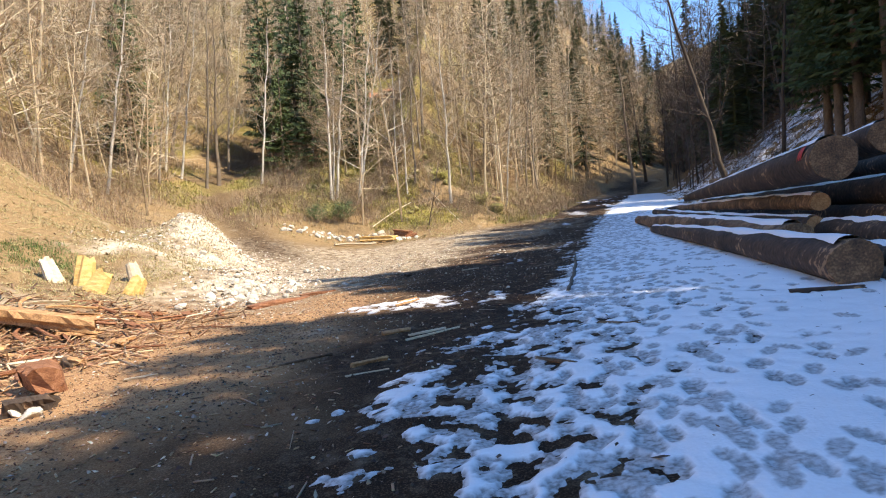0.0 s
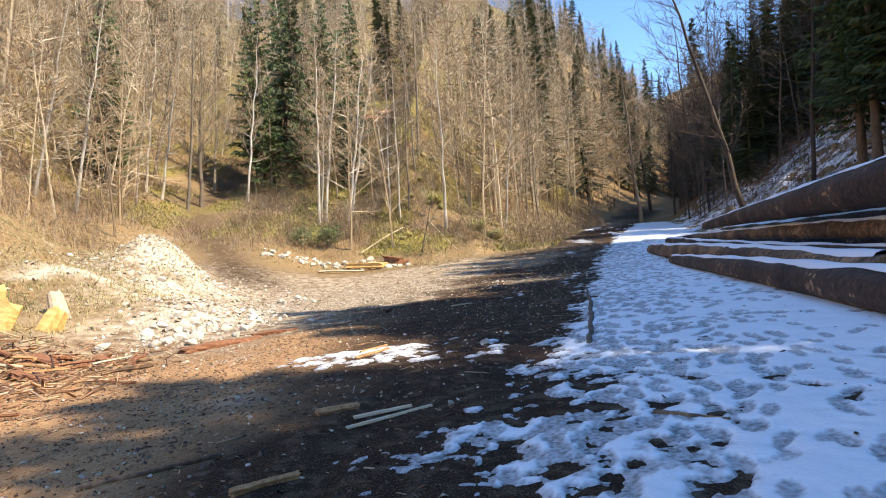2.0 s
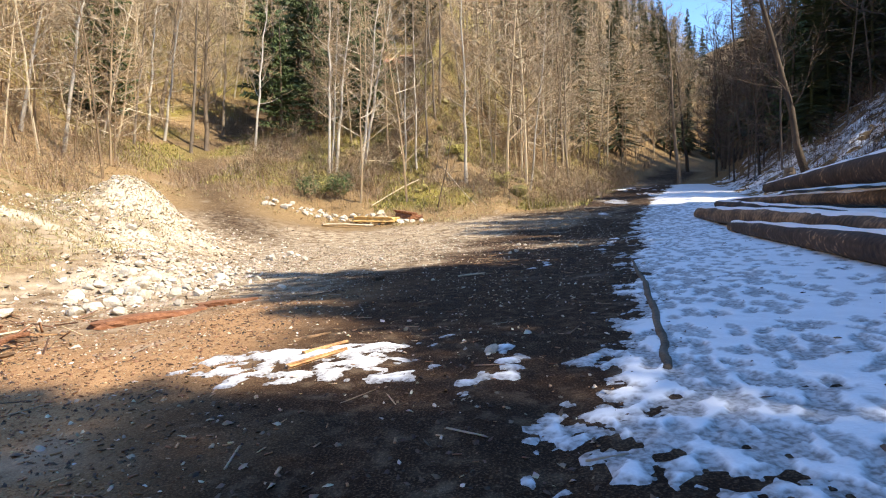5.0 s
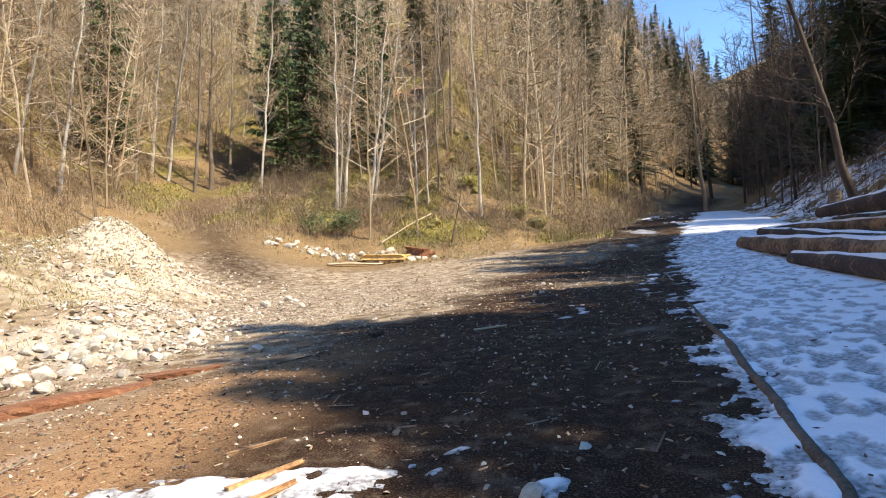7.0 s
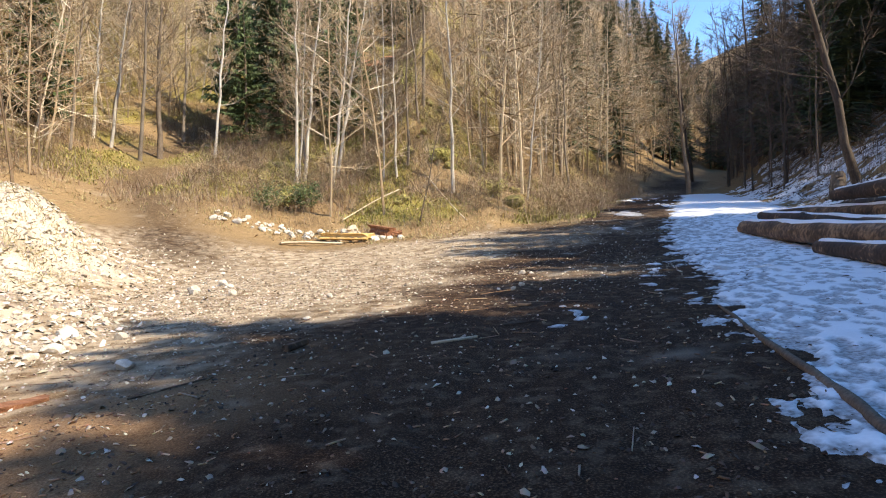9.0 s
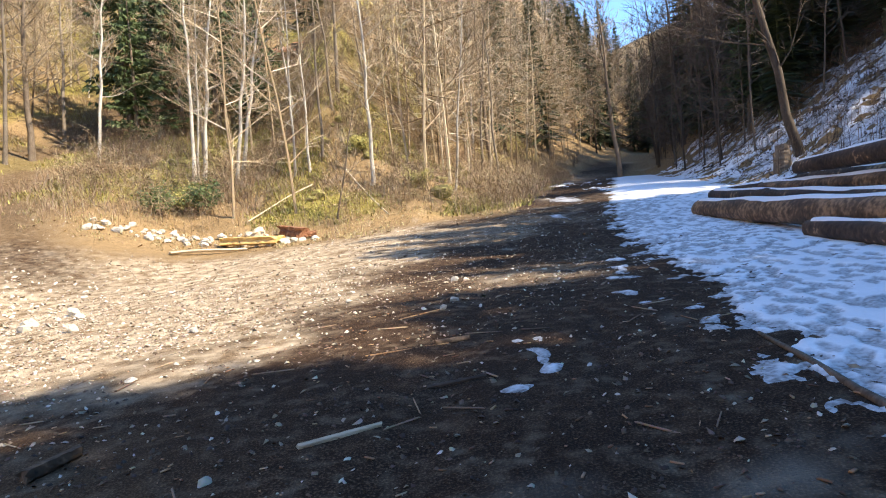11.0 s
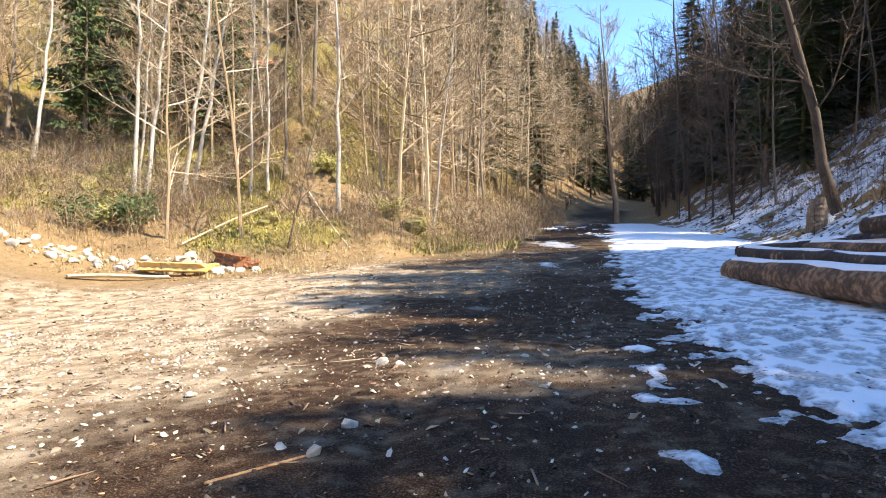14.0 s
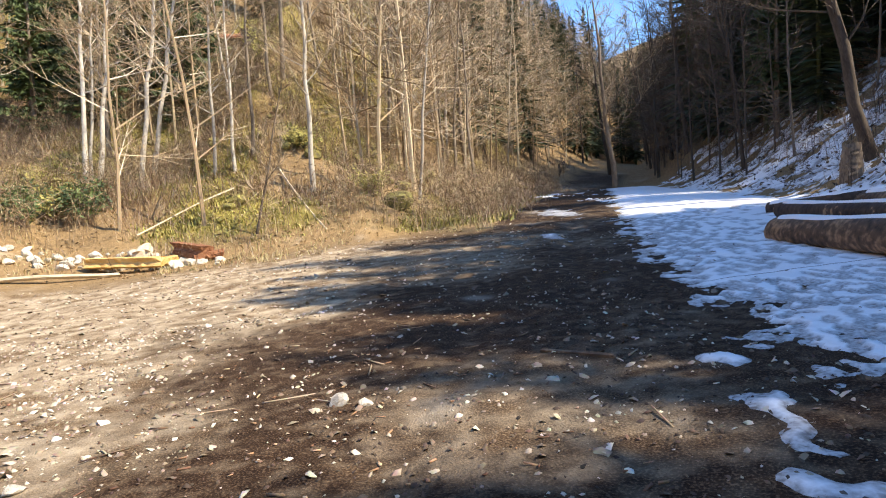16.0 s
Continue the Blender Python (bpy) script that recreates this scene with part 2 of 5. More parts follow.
def regions(x, y):
    """How much of the surface is pale gravel, forest litter, wood debris and moss, each 0 to 1."""
    right, left, mid = hill_parts(x, y)
    n = vnoise(x, y, 2.2, 21, 4) - 0.5
    litter = np.maximum(np.maximum(sstep(-0.6, 0.8, mid + n * 2), sstep(-1.0, 1.0, right + n)), sstep(3.5, 7.5, left + n * 5))
    litter = np.maximum(litter, sstep(-2.5, 0.5, y - 43 + 0.25 * np.abs(x - 4) + n * 3) * (np.abs(x - track_x(y)) > 2.2))
    gravel = sstep(2.0, 5.0, track_x(y) - x + n * 6 - 0.9) * sstep(11, 20, y + 0.6 * n * 10)
    gravel = np.maximum(gravel, sstep(0.45, 0.75, vnoise(x, y, 5, 23, 3)) * 0.5 * sstep(18, 26, y))
    heap = np.exp(-(((x + 12) / 3.2) ** 2 + ((y - 29) / 4.5) ** 2)) + np.exp(-(((x + 7.4) / 2.0) ** 2 + ((y - 21.5) / 3) ** 2))
    gravel = np.maximum(gravel, sstep(0.2, 0.6, heap))
    litter = litter * (1 - sstep(0.2, 0.6, heap))
    side = 0.75 * np.exp(-((x - np.interp(y, [28, 32, 36, 46, 56], [-4.5, -7.5, -11, -18, -22])) / 2.2) ** 2) * sstep(31, 38, y)
    litter = litter * (1 - side)
    gravel = gravel * (1 - litter) * (1 - 0.8 * side)
    bank = sstep(1.5, 4, left) * (1 - litter)
    gravel = np.maximum(gravel, 0.8 * bank)
    litter = np.maximum(litter, bank * 0.75 * sstep(-0.12, 0.15, n))
    debris = (1 - 0.8 * bank) * sstep(1.0, 4.0, track_x(y) - x + n * 4) * (1 - sstep(15, 20, y + n * 6)) * (1 - litter) * (1 - gravel)
    gravel = gravel * (1 - 0.7 * np.minimum(1, side * 1.2))
    moss = sstep(43, 45, y) * litter * sstep(0.42, 0.58, vnoise(x, y, 3.4, 25, 3)) * sstep(30, 44, y) * (x < 16)
    return gravel, litter, debris, moss


def lime_dust(x, y):
    """How white the ground is with limestone dust, on and round the rubble heaps."""
    n = vnoise(x, y, 1.1, 27, 3) - 0.5
    at = np.exp(-(((x + 12.2) / 2.2) ** 2 + ((y - 29.2) / 3.4) ** 2)) + np.exp(-(((x + 6.9) / 1.4) ** 2 + ((y - 20.3) / 2.2) ** 2)) + 0.8 * np.exp(-(((x + 9.6) / 2.2) ** 2 + ((y - 24.5) / 3.4) ** 2)) + 0.7 * np.exp(-(((x + 12.0) / 2.0) ** 2 + ((y - 22.0) / 1.6) ** 2))
    return 0.85 * sstep(0.3, 1.1, at + n * 1.7)


def ground_material():
    m = bpy.data.materials.new("earth")
    m.use_nodes = True
    nt = m.node_tree
    n, link = nt.nodes, nt.links.new
    bsdf = n["Principled BSDF"]
    co = n.new("ShaderNodeTexCoord")

    def tex(kind, scale, detail=6.0):
        t = n.new(kind)
        t.inputs["Scale"].default_value = scale
        if "Detail" in t.inputs:
            t.inputs["Detail"].default_value = detail
        link(co.outputs["Object"], t.inputs["Vector"])
        return t

    def ramp(src, stops):
        r = n.new("ShaderNodeValToRGB")
        els = r.color_ramp.elements
        while len(els) < len(stops):
            els.new(0.5)
        for e, (p, c) in zip(els, stops):
            e.position, e.color = p, (*c, 1)
        link(src, r.inputs[0])
        return r.outputs[0]

    def mix(f, a, b):
        x = n.new("ShaderNodeMix")
        x.data_type = "RGBA"
        link(f, x.inputs[0])
        link(a, x.inputs[6])
        link(b, x.inputs[7])
        return x.outputs[2]

    def mark(key):
        a = n.new("ShaderNodeAttribute")
        a.attribute_name = key
        return a.outputs["Fac"]
    big, mid, fine = tex("ShaderNodeTexNoise", 0.9), tex("ShaderNodeTexNoise", 5.0, 10), tex("ShaderNodeTexNoise", 60.0, 12)
    pebble, grit = tex("ShaderNodeTexVoronoi", 16.0), tex("ShaderNodeTexVoronoi", 42.0)
    mud = mix(big.outputs[0], ramp(mid.outputs[0], [(0.35, (0.015, 0.008, 0.005)), (0.65, (0.056, 0.031, 0.018))]), ramp(fine.outputs[0], [(0.34, (0.013, 0.007, 0.0045)), (0.52, (0.047, 0.026, 0.015)), (0.64, (0.20, 0.13, 0.08))]))
    blot = tex("ShaderNodeTexNoise", 2.6, 12)
    speck = tex("ShaderNodeTexVoronoi", 75.0)
    soil = ramp(fine.outputs[0], [(0.34, (0.06, 0.037, 0.021)), (0.52, (0.175, 0.115, 0.066)), (0.68, (0.36, 0.265, 0.165))])
    chips = mix(fine.outputs[0], ramp(pebble.outputs["Color"], [(0.15, (0.15, 0.105, 0.065)), (0.5, (0.32, 0.24, 0.155)), (0.85, (0.47, 0.38, 0.27))]), ramp(speck.outputs["Color"], [(0.15, (0.16, 0.11, 0.07)), (0.5, (0.36, 0.275, 0.18)), (0.85, (0.55, 0.46, 0.33))]))
    cover = n.new("ShaderNodeMapRange")
    cover.inputs["From Min"].default_value, cover.inputs["From Max"].default_value = 0.34, 0.66
    link(blot.outputs[0], cover.inputs[0])
    grav = mix(cover.outputs[0], soil, chips)
    leaf = mix(mid.outputs[0], ramp(grit.outputs["Color"], [(0.1, (0.06, 0.034, 0.017)), (0.5, (0.20, 0.125, 0.06)), (0.9, (0.42, 0.29, 0.15))]), ramp(fine.outputs[0], [(0.35, (0.035, 0.022, 0.012)), (0.55, (0.17, 0.11, 0.055)), (0.7, (0.38, 0.27, 0.13))]))
    wood = mix(mid.outputs[0], ramp(grit.outputs["Color"], [(0.1, (0.09, 0.04, 0.018)), (0.55, (0.33, 0.16, 0.068)), (0.95, (0.60, 0.38, 0.20))]), ramp(fine.outputs[0], [(0.35, (0.08, 0.042, 0.021)), (0.55, (0.29, 0.155, 0.078)), (0.7, (0.52, 0.34, 0.185))]))
    green = ramp(fine.outputs[0], [(0.3, (0.08, 0.07, 0.02)), (0.55, (0.28, 0.23, 0.06)), (0.72, (0.44, 0.37, 0.12))])
    edge, lift = n.new("ShaderNodeMath"), n.new("ShaderNodeMapRange")
    edge.operation = "ADD"
    link(mark("gravel"), edge.inputs[0])
    link(mid.outputs[0], edge.inputs[1])
    lift.inputs["From Min"].default_value, lift.inputs["From Max"].default_value = 0.50, 1.40
    link(edge.outputs[0], lift.inputs[0])
    c = mix(lift.outputs[0], mud, grav)
    c = mix(mark("debris"), c, wood)
    c = mix(mark("litter"), c, leaf)
    c = mix(mark("moss"), c, green)
    c = mix(mark("lime"), c, mix(mid.outputs[0], ramp(pebble.outputs["Color"], [(0.15, (0.30, 0.235, 0.16)), (0.6, (0.55, 0.475, 0.37))]), ramp(speck.outputs["Color"], [(0.2, (0.30, 0.24, 0.165)), (0.8, (0.66, 0.59, 0.48))])))
    link(c, bsdf.inputs["Base Color"])
    rough = n.new("ShaderNodeMapRange")
    rough.inputs["To Min"].default_value, rough.inputs["To Max"].default_value = 0.75, 1.0
    link(mid.outputs[0], rough.inputs[0])
    link(rough.outputs[0], bsdf.inputs["Roughness"])
    bsdf.inputs["Specular IOR Level"].default_value = 0.12
    add = n.new("ShaderNodeMath")
    link(fine.outputs[0], add.inputs[0])
    link(mid.outputs[0], add.inputs[1])
    b = n.new("ShaderNodeBump")
    b.inputs["Strength"].default_value, b.inputs["Distance"].default_value = 0.9, 0.02
    link(add.outputs[0], b.inputs["Height"])
    link(b.outputs[0], bsdf.inputs["Normal"])
    return m


EARTH = ground_material()
GX, GY = np.meshgrid(spread(-14, 12, 0.14, 1500), spread(1, 45, 0.14, 1500))
marks = [(k, v) for k, v in zip(("gravel", "litter", "debris", "moss"), regions(GX, GY))] + [("lime", lime_dust(GX, GY))]
ground = tagged(new("ground", field_mesh("ground", GX, GY, height(GX, GY), EARTH, marks=marks)),
                "brown earth track, pale gravel clearing and leaf-littered wooded slopes", "ground", kind="structure")

# ---- snow ----
SPOTS = [(-1.55, 12.65, 0.30, 0.16), (-1.02, 12.6, 0.34, 0.18), (-1.0, 11.95, 0.34, 0.2), (-0.45, 12.1, 0.32, 0.18), (-0.2, 12.4, 0.3, 0.12), (0.0, 12.8, 0.22, 0.08), (-0.1, 11.7, 0.26, 0.14), (0.35, 11.8, 0.22, 0.14),
         (0.75, 11.5, 0.26, 0.12), (1.1, 12.48, 0.12, 0.09), (1.23, 11.95, 0.12, 0.1), (-1.65, 13.4, 0.14, 0.1), (-1.75, 12.2, 0.2, 0.12), (-3.1, 14.2, 0.13, 0.06), (0.55, 13.1, 0.14, 0.05),
         (2.39, 21.2, 0.08, 0.1), (2.33, 20.65, 0.07, 0.13), (2.44, 20.3, 0.09, 0.08), (2.05, 19.8, 0.1, 0.1), (4.94, 25.5, 0.09, 0.22), (4.83, 25.0, 0.08, 0.2), (4.65, 24.4, 0.08, 0.18), (4.2, 23.07, 0.06, 0.16),
         (4.15, 22.3, 0.08, 0.07), (5.33, 26.7, 0.08, 0.12), (-0.2, 5.3, 0.2, 0.3), (-0.2, 5.85, 0.2, 0.25), (0.35, 6.3, 0.3, 0.25), (7.3, 38.4, 0.25, 1.0), (9.3, 44.6, 0.5, 1.4)]


def snow_depth(x, y):
    d = x - snow_edge(y)
    slush = 1 - sstep(8.5, 13, y)
    s = np.clip(d * np.where(d > 0, 0.10 - 0.074 * slush, 0.075), -0.2, 0.06)
    wx, wy = x + (vnoise(x, y, 0.35, 51, 2) - 0.5) * 0.45, y + (vnoise(x, y, 0.35, 52, 2) - 0.5) * 0.6
    for px, py, rx, ry in SPOTS:
        s = np.maximum(s, 0.018 * (1 - np.sqrt(((wx - px) / rx) ** 2 + ((wy - py) / ry) ** 2)))
    right = hill_parts(x, y)[0]
    s = s - 0.055 * sstep(-0.8, 0.6, right)
    rough = (vnoise(x, y, 0.9, 31, 2) - 0.5) * 0.06 + (vnoise(x, y, 0.20, 32, 4) - 0.5) * (0.075 + 0.06 * slush)
    s = s + rough * np.where(d < -0.7, np.where(y > 17, 0.45, 1.15), 1.0)
    return s


STEPS = np.random.RandomState(9)
FEET = []
for _ in range(3000):
    fy = STEPS.uniform(0, 40)
    fx = float(snow_edge(fy)) + abs(STEPS.normal(0, 2.0)) - 0.1
    FEET.append((fx, fy, STEPS.normal(0.25, 0.35), STEPS.uniform(0.02, 0.07)))


def prints(x, y):
    dent = np.zeros_like(x)
    x0, y0 = x[0, 0], y[0, 0]
    sx, sy = x[0, 1] - x0, y[1, 0] - y0
    for fx, fy, a, deep in FEET:
        i, j = int((fx - x0) / sx), int((fy - y0) / sy)
        r = int(0.28 / min(sx, sy)) + 1
        if i < r or j < r or i >= x.shape[1] - r or j >= x.shape[0] - r:
            continue
        sub = (slice(j - r, j + r), slice(i - r, i + r))
        u, v = x[sub] - fx, y[sub] - fy
        p, q = u * math.cos(a) - v * math.sin(a), u * math.sin(a) + v * math.cos(a)
        dent[sub] = np.maximum(dent[sub], deep * (1 - sstep(0.8, 1.1, np.sqrt((p / 0.075) ** 2 + (q / 0.17) ** 2))))
    return dent


def snow_sheet(x0, x1, y0, y1, step):
    X, Y = np.meshgrid(np.arange(x0, x1, step), np.arange(y0, y1, step))
    s = snow_depth(X, Y)
    tread = prints(X, Y)
    s = np.where(s > 0.022, np.maximum(s - tread, 0.005), s - 0.7 * tread)
    keep = np.maximum(np.maximum(s[:-1, :-1], s[1:, :-1]), np.maximum(s[:-1, 1:], s[1:, 1:])) > 0
    thick = np.clip(s, -0.02, 0.2)
    thick = np.where(thick > 0, 0.04 * (1 - np.exp(-thick / 0.03)), thick)
    return field_mesh("snow", X, Y, height(X, Y) + thick + 0.004, SNOW, keep, [("thin", np.maximum(1 - sstep(0.002, 0.026, s), 0.8 * sstep(0.006, 0.028, tread)))])


tagged(new("snow", snow_sheet(-2.5, 9, 1.5, 13, 0.034)), "trampled slushy snow with footprints and bare muddy holes", "snow", kind="stuff")
tagged(new("snow", snow_sheet(8.94, 14, 1.5, 13.06, 0.08)), "smooth old snow beside the felled trunks", "snow", kind="stuff")
tagged(new("snow", snow_sheet(0, 14, 12.98, 30, 0.048)), "trampled old snow with footprints beside the track", "snow", kind="stuff")
tagged(new("snow", snow_sheet(3, 26, 30, 62, 0.11)), "thin old snow along the track verge", "snow", kind="stuff")


def slope_snow():
    X, Y = np.meshgrid(np.arange(12, 34, 0.10), np.arange(12, 62, 0.10))
    right = hill_parts(X, Y)[0]
    s = (vnoise(X, Y, 0.38, 41, 3) - 0.54) * 0.38 + (vnoise(X, Y, 3.5, 42, 2) - 0.5) * 0.22 - 0.012 * np.maximum(right - 3, 0) - 0.1 * sstep(0.4, -0.6, right)
    keep = np.maximum(np.maximum(s[:-1, :-1], s[1:, :-1]), np.maximum(s[:-1, 1:], s[1:, 1:])) > 0
    return field_mesh("snow", X, Y, height(X, Y) + np.clip(s, -0.03, 0.05) + 0.01, SNOW, keep, [("thin", 0.6 * (1 - sstep(0.0, 0.03, s)))])


tagged(new("snow", slope_snow()), "patchy snow between dead leaves on the shaded slope", "snow", kind="stuff")

# ---- trees ----


def stem(rnd, h, r, n=10, bend=0.03, sway=0.006):
    lx, ly = rnd.uniform(-bend, bend) * h, rnd.uniform(-bend, bend) * h
    pts = [Vector((lx * (i / n) ** 1.7 + rnd.uniform(-1, 1) * sway * h * (i > 0), ly * (i / n) ** 1.7 + rnd.uniform(-1, 1) * sway * h * (i > 0), h * i / n - 0.3 * (i == 0))) for i in range(n + 1)]
    radii = [r * (1.18 if i == 0 else 1.0) * (1 - 0.94 * i / n) + 0.006 for i in range(n + 1)]
    return pts, radii


def bare_tree_meshes(seed, h, r, bark, first=0.35, limbs=18, dense=8, reach=1.0, twigs=None):
    rnd = random.Random(seed)
    wood, twig = Soup(), Soup()
    n = 10
    pts, radii = stem(rnd, h, r, n)
    wood.tube(pts, radii, 8)

    def at(f):
        k = min(int(f * n), n - 1)
        return pts[k].lerp(pts[k + 1], f * n - k)
    for j in range(limbs):
        f = first + (0.97 - first) * ((j + rnd.random()) / limbs)
        a, up = rnd.uniform(0, 6.283), rnd.uniform(0.1, 1.0)
        L = reach * h * rnd.uniform(0.10, 0.22) * (1.3 - 0.9 * f)
        d = Vector((math.cos(a), math.sin(a), up)).normalized()
        p, rr = at(f), min(r * (1 - f) * 0.3 + 0.008, 0.045)
        lp = [p]
        for s in range(4):
            d = (d + Vector((rnd.uniform(-.25, .25), rnd.uniform(-.25, .25), rnd.uniform(-0.05, 0.3)))).normalized()
            lp.append(lp[-1] + d * (L / 4))
        wood.tube(lp, [rr, rr * 0.75, rr * 0.5, rr * 0.3, 0.005], 4)
        for q in range(2 * dense):
            g = rnd.uniform(0.15, 1.0) * 4
            k = min(int(g), 3)
            s0 = lp[k].lerp(lp[k + 1], g - k)
            td = (d + Vector((rnd.uniform(-1, 1), rnd.uniform(-1, 1), rnd.uniform(-0.5, 0.8)))).normalized()
            tl = L * rnd.uniform(0.25, 0.6)
            s2 = s0 + td * tl + Vector((0, 0, tl * rnd.uniform(-0.1, 0.25)))
            twig.blade(s0, s2, 0.013, td.orthogonal().normalized())
            for _ in range(6):
                e0 = s0.lerp(s2, rnd.uniform(0.1, 1))
                ed = (td + Vector((rnd.uniform(-1, 1), rnd.uniform(-1, 1), rnd.uniform(-0.6, 1)))).normalized()
                twig.blade(e0, e0 + ed * tl * rnd.uniform(0.3, 0.75), 0.010, Vector((rnd.uniform(-1, 1), rnd.uniform(-1, 1), rnd.uniform(-1, 1))).normalized())
    return wood.mesh("trunk", bark, True), twig.mesh("crown", twigs or TWIG)


def spruce_meshes(seed, h, r, width, low=0.12, coarse=False, blunt=0.8):
    rnd = random.Random(seed)
    wood, fol = Soup(), Soup()
    wood.tube([(0, 0, -0.3), (rnd.uniform(-.1, .1), rnd.uniform(-.1, .1), h * 0.5), (0, 0, h)], [r * 1.2, r * 0.6, 0.01], 8)
    z = h * low
    while z < h * 0.985:
        f = z / h
        L = width * (1 - f) ** blunt * (1 - 0.35 * max(0, 0.25 - f) / 0.25) + 0.15
        for k in range(6 if f < 0.8 else 4):
            if rnd.random() < 0.12:
                continue
            a, l2 = rnd.uniform(0, 6.283), L * rnd.uniform(0.6, 1.2)
            out = Vector((math.cos(a), math.sin(a), 0))
            side = Vector((-math.sin(a), math.cos(a), 0))
            p0 = Vector((0, 0, z))
            droop = -0.3 + 0.7 * f
            p1 = p0 + out * l2 * 0.55 + Vector((0, 0, l2 * droop * 0.5))
            p2 = p0 + out * l2 + Vector((0, 0, l2 * (droop * 0.6 + 0.05)))
            wood.blade(p0, p2, 0.03, side)
            m = max(3, int(l2 * 2.2)) if coarse else max(5, int(l2 * 6.5))
            for s in range(m):
                g = 0.12 + 0.88 * (s + rnd.random()) / m
                c = p0.lerp(p1, g / 0.55) if g < 0.55 else p1.lerp(p2, (g - 0.55) / 0.45)
                for sg in (-1, 1):
                    tip = c + side * sg * l2 * rnd.uniform(0.12, 0.32) * (1.15 - g) + out * l2 * rnd.uniform(0.03, 0.18) + Vector((0, 0, rnd.uniform(-0.38, 0.02)))
                    fol.blade(c, tip, rnd.uniform(0.07, 0.16) * (2.4 if coarse else 1.0), (out + Vector((0, 0, rnd.uniform(-1, 1)))).normalized())
        z += h * 0.017 + 0.1
    return wood.mesh("trunk", BARK_BROWN, True), fol.mesh("crown", NEEDLES)


KINDS = {}


def kind_of(key, meshes, name, label):
    KINDS[key] = (meshes, name, label)


kind_of("birch", bare_tree_meshes(11, 15, 0.11, BARK_PALE, 0.25, 24, 6, 0.9), "birch_tree", "slender leafless birch with a whitish trunk at the hill's foot")
kind_of("birch_thin", bare_tree_meshes(12, 12, 0.07, BARK_PALE, 0.22, 20, 6, 0.9), "birch_tree", "thin leafless birch stem with pale bark among dry brush")
kind_of("ash", bare_tree_meshes(13, 17, 0.13, BARK_GREY, 0.2, 26, 7, 1.1), "ash_tree", "tall leafless tree with grey bark on the wooded slope")
kind_of("beech", bare_tree_meshes(14, 18, 0.17, BARK_BROWN, 0.25, 24, 8, 1.2), "beech_tree", "leafless beech with brown trunk and dense reddish twigs")
kind_of("pole", bare_tree_meshes(15, 14, 0.085, BARK_GREY, 0.25, 20, 6, 0.9), "young_tree", "young leafless tree with a straight thin grey stem")
kind_of("sapling", bare_tree_meshes(16, 6, 0.045, BARK_BROWN, 0.2, 14, 6, 1.2), "sapling", "leafless brown sapling in dry undergrowth")
kind_of("limbed", bare_tree_meshes(17, 16, 0.20, BARK_BROWN, 0.2, 30, 9, 1.25), "roadside_tree", "leafless broad-limbed tree with shaded bark beside the track")
kind_of("shade_pole", bare_tree_meshes(18, 15, 0.11, BARK_SHADED, 0.2, 20, 6, 1.0, TWIG_SHADED), "young_tree", "leafless stem on the snowy slope, shade put into its colour")
kind_of("shade_beech", bare_tree_meshes(19, 18, 0.19, BARK_SHADED, 0.2, 26, 7, 1.2, TWIG_SHADED), "beech_tree", "leafless beech with the slope's shade put into its bark and twigs")
kind_of("spruce", spruce_meshes(40, 19, 0.22, 3.0), "spruce", "dark green spruce with drooping branches on the slope")
kind_of("spruce_small", spruce_meshes(41, 14, 0.17, 2.5, 0.06), "spruce", "green spruce standing among leafless trees")
kind_of("belt_spruce", spruce_meshes(43, 24, 0.27, 3.5, 0.2, True), "spruce", "tall dark spruce in the belt that shades the track")
kind_of("belt_fir", spruce_meshes(44, 24, 0.30, 3.4, 0.2, True, 0.4), "fir", "unseen fir with a blunt crown, added to fill the track's shade")
kind_of("spruce_tall", spruce_meshes(42, 24, 0.27, 3.5, 0.2), "spruce", "tall dark spruce on the steep shaded slope")


def plant(key, x, y, turn=0.0, scale=1.0, lean=(0, 0), sink=0.0):
    meshes, name, label = KINDS[key]
    root = tagged(new(name), label, "tree")
    root.matrix_basis = Matrix.Translation((x, y, hz(x, y) - sink)) @ pose(0, 0, 0, *lean) @ pose(0, 0, 0, 0, 0, turn) @ Matrix.Scale(scale, 4)
    part("trunk", meshes[0], root)
    part("crown", meshes[1], root)
    return root


pool = random.Random(5)
taken = []
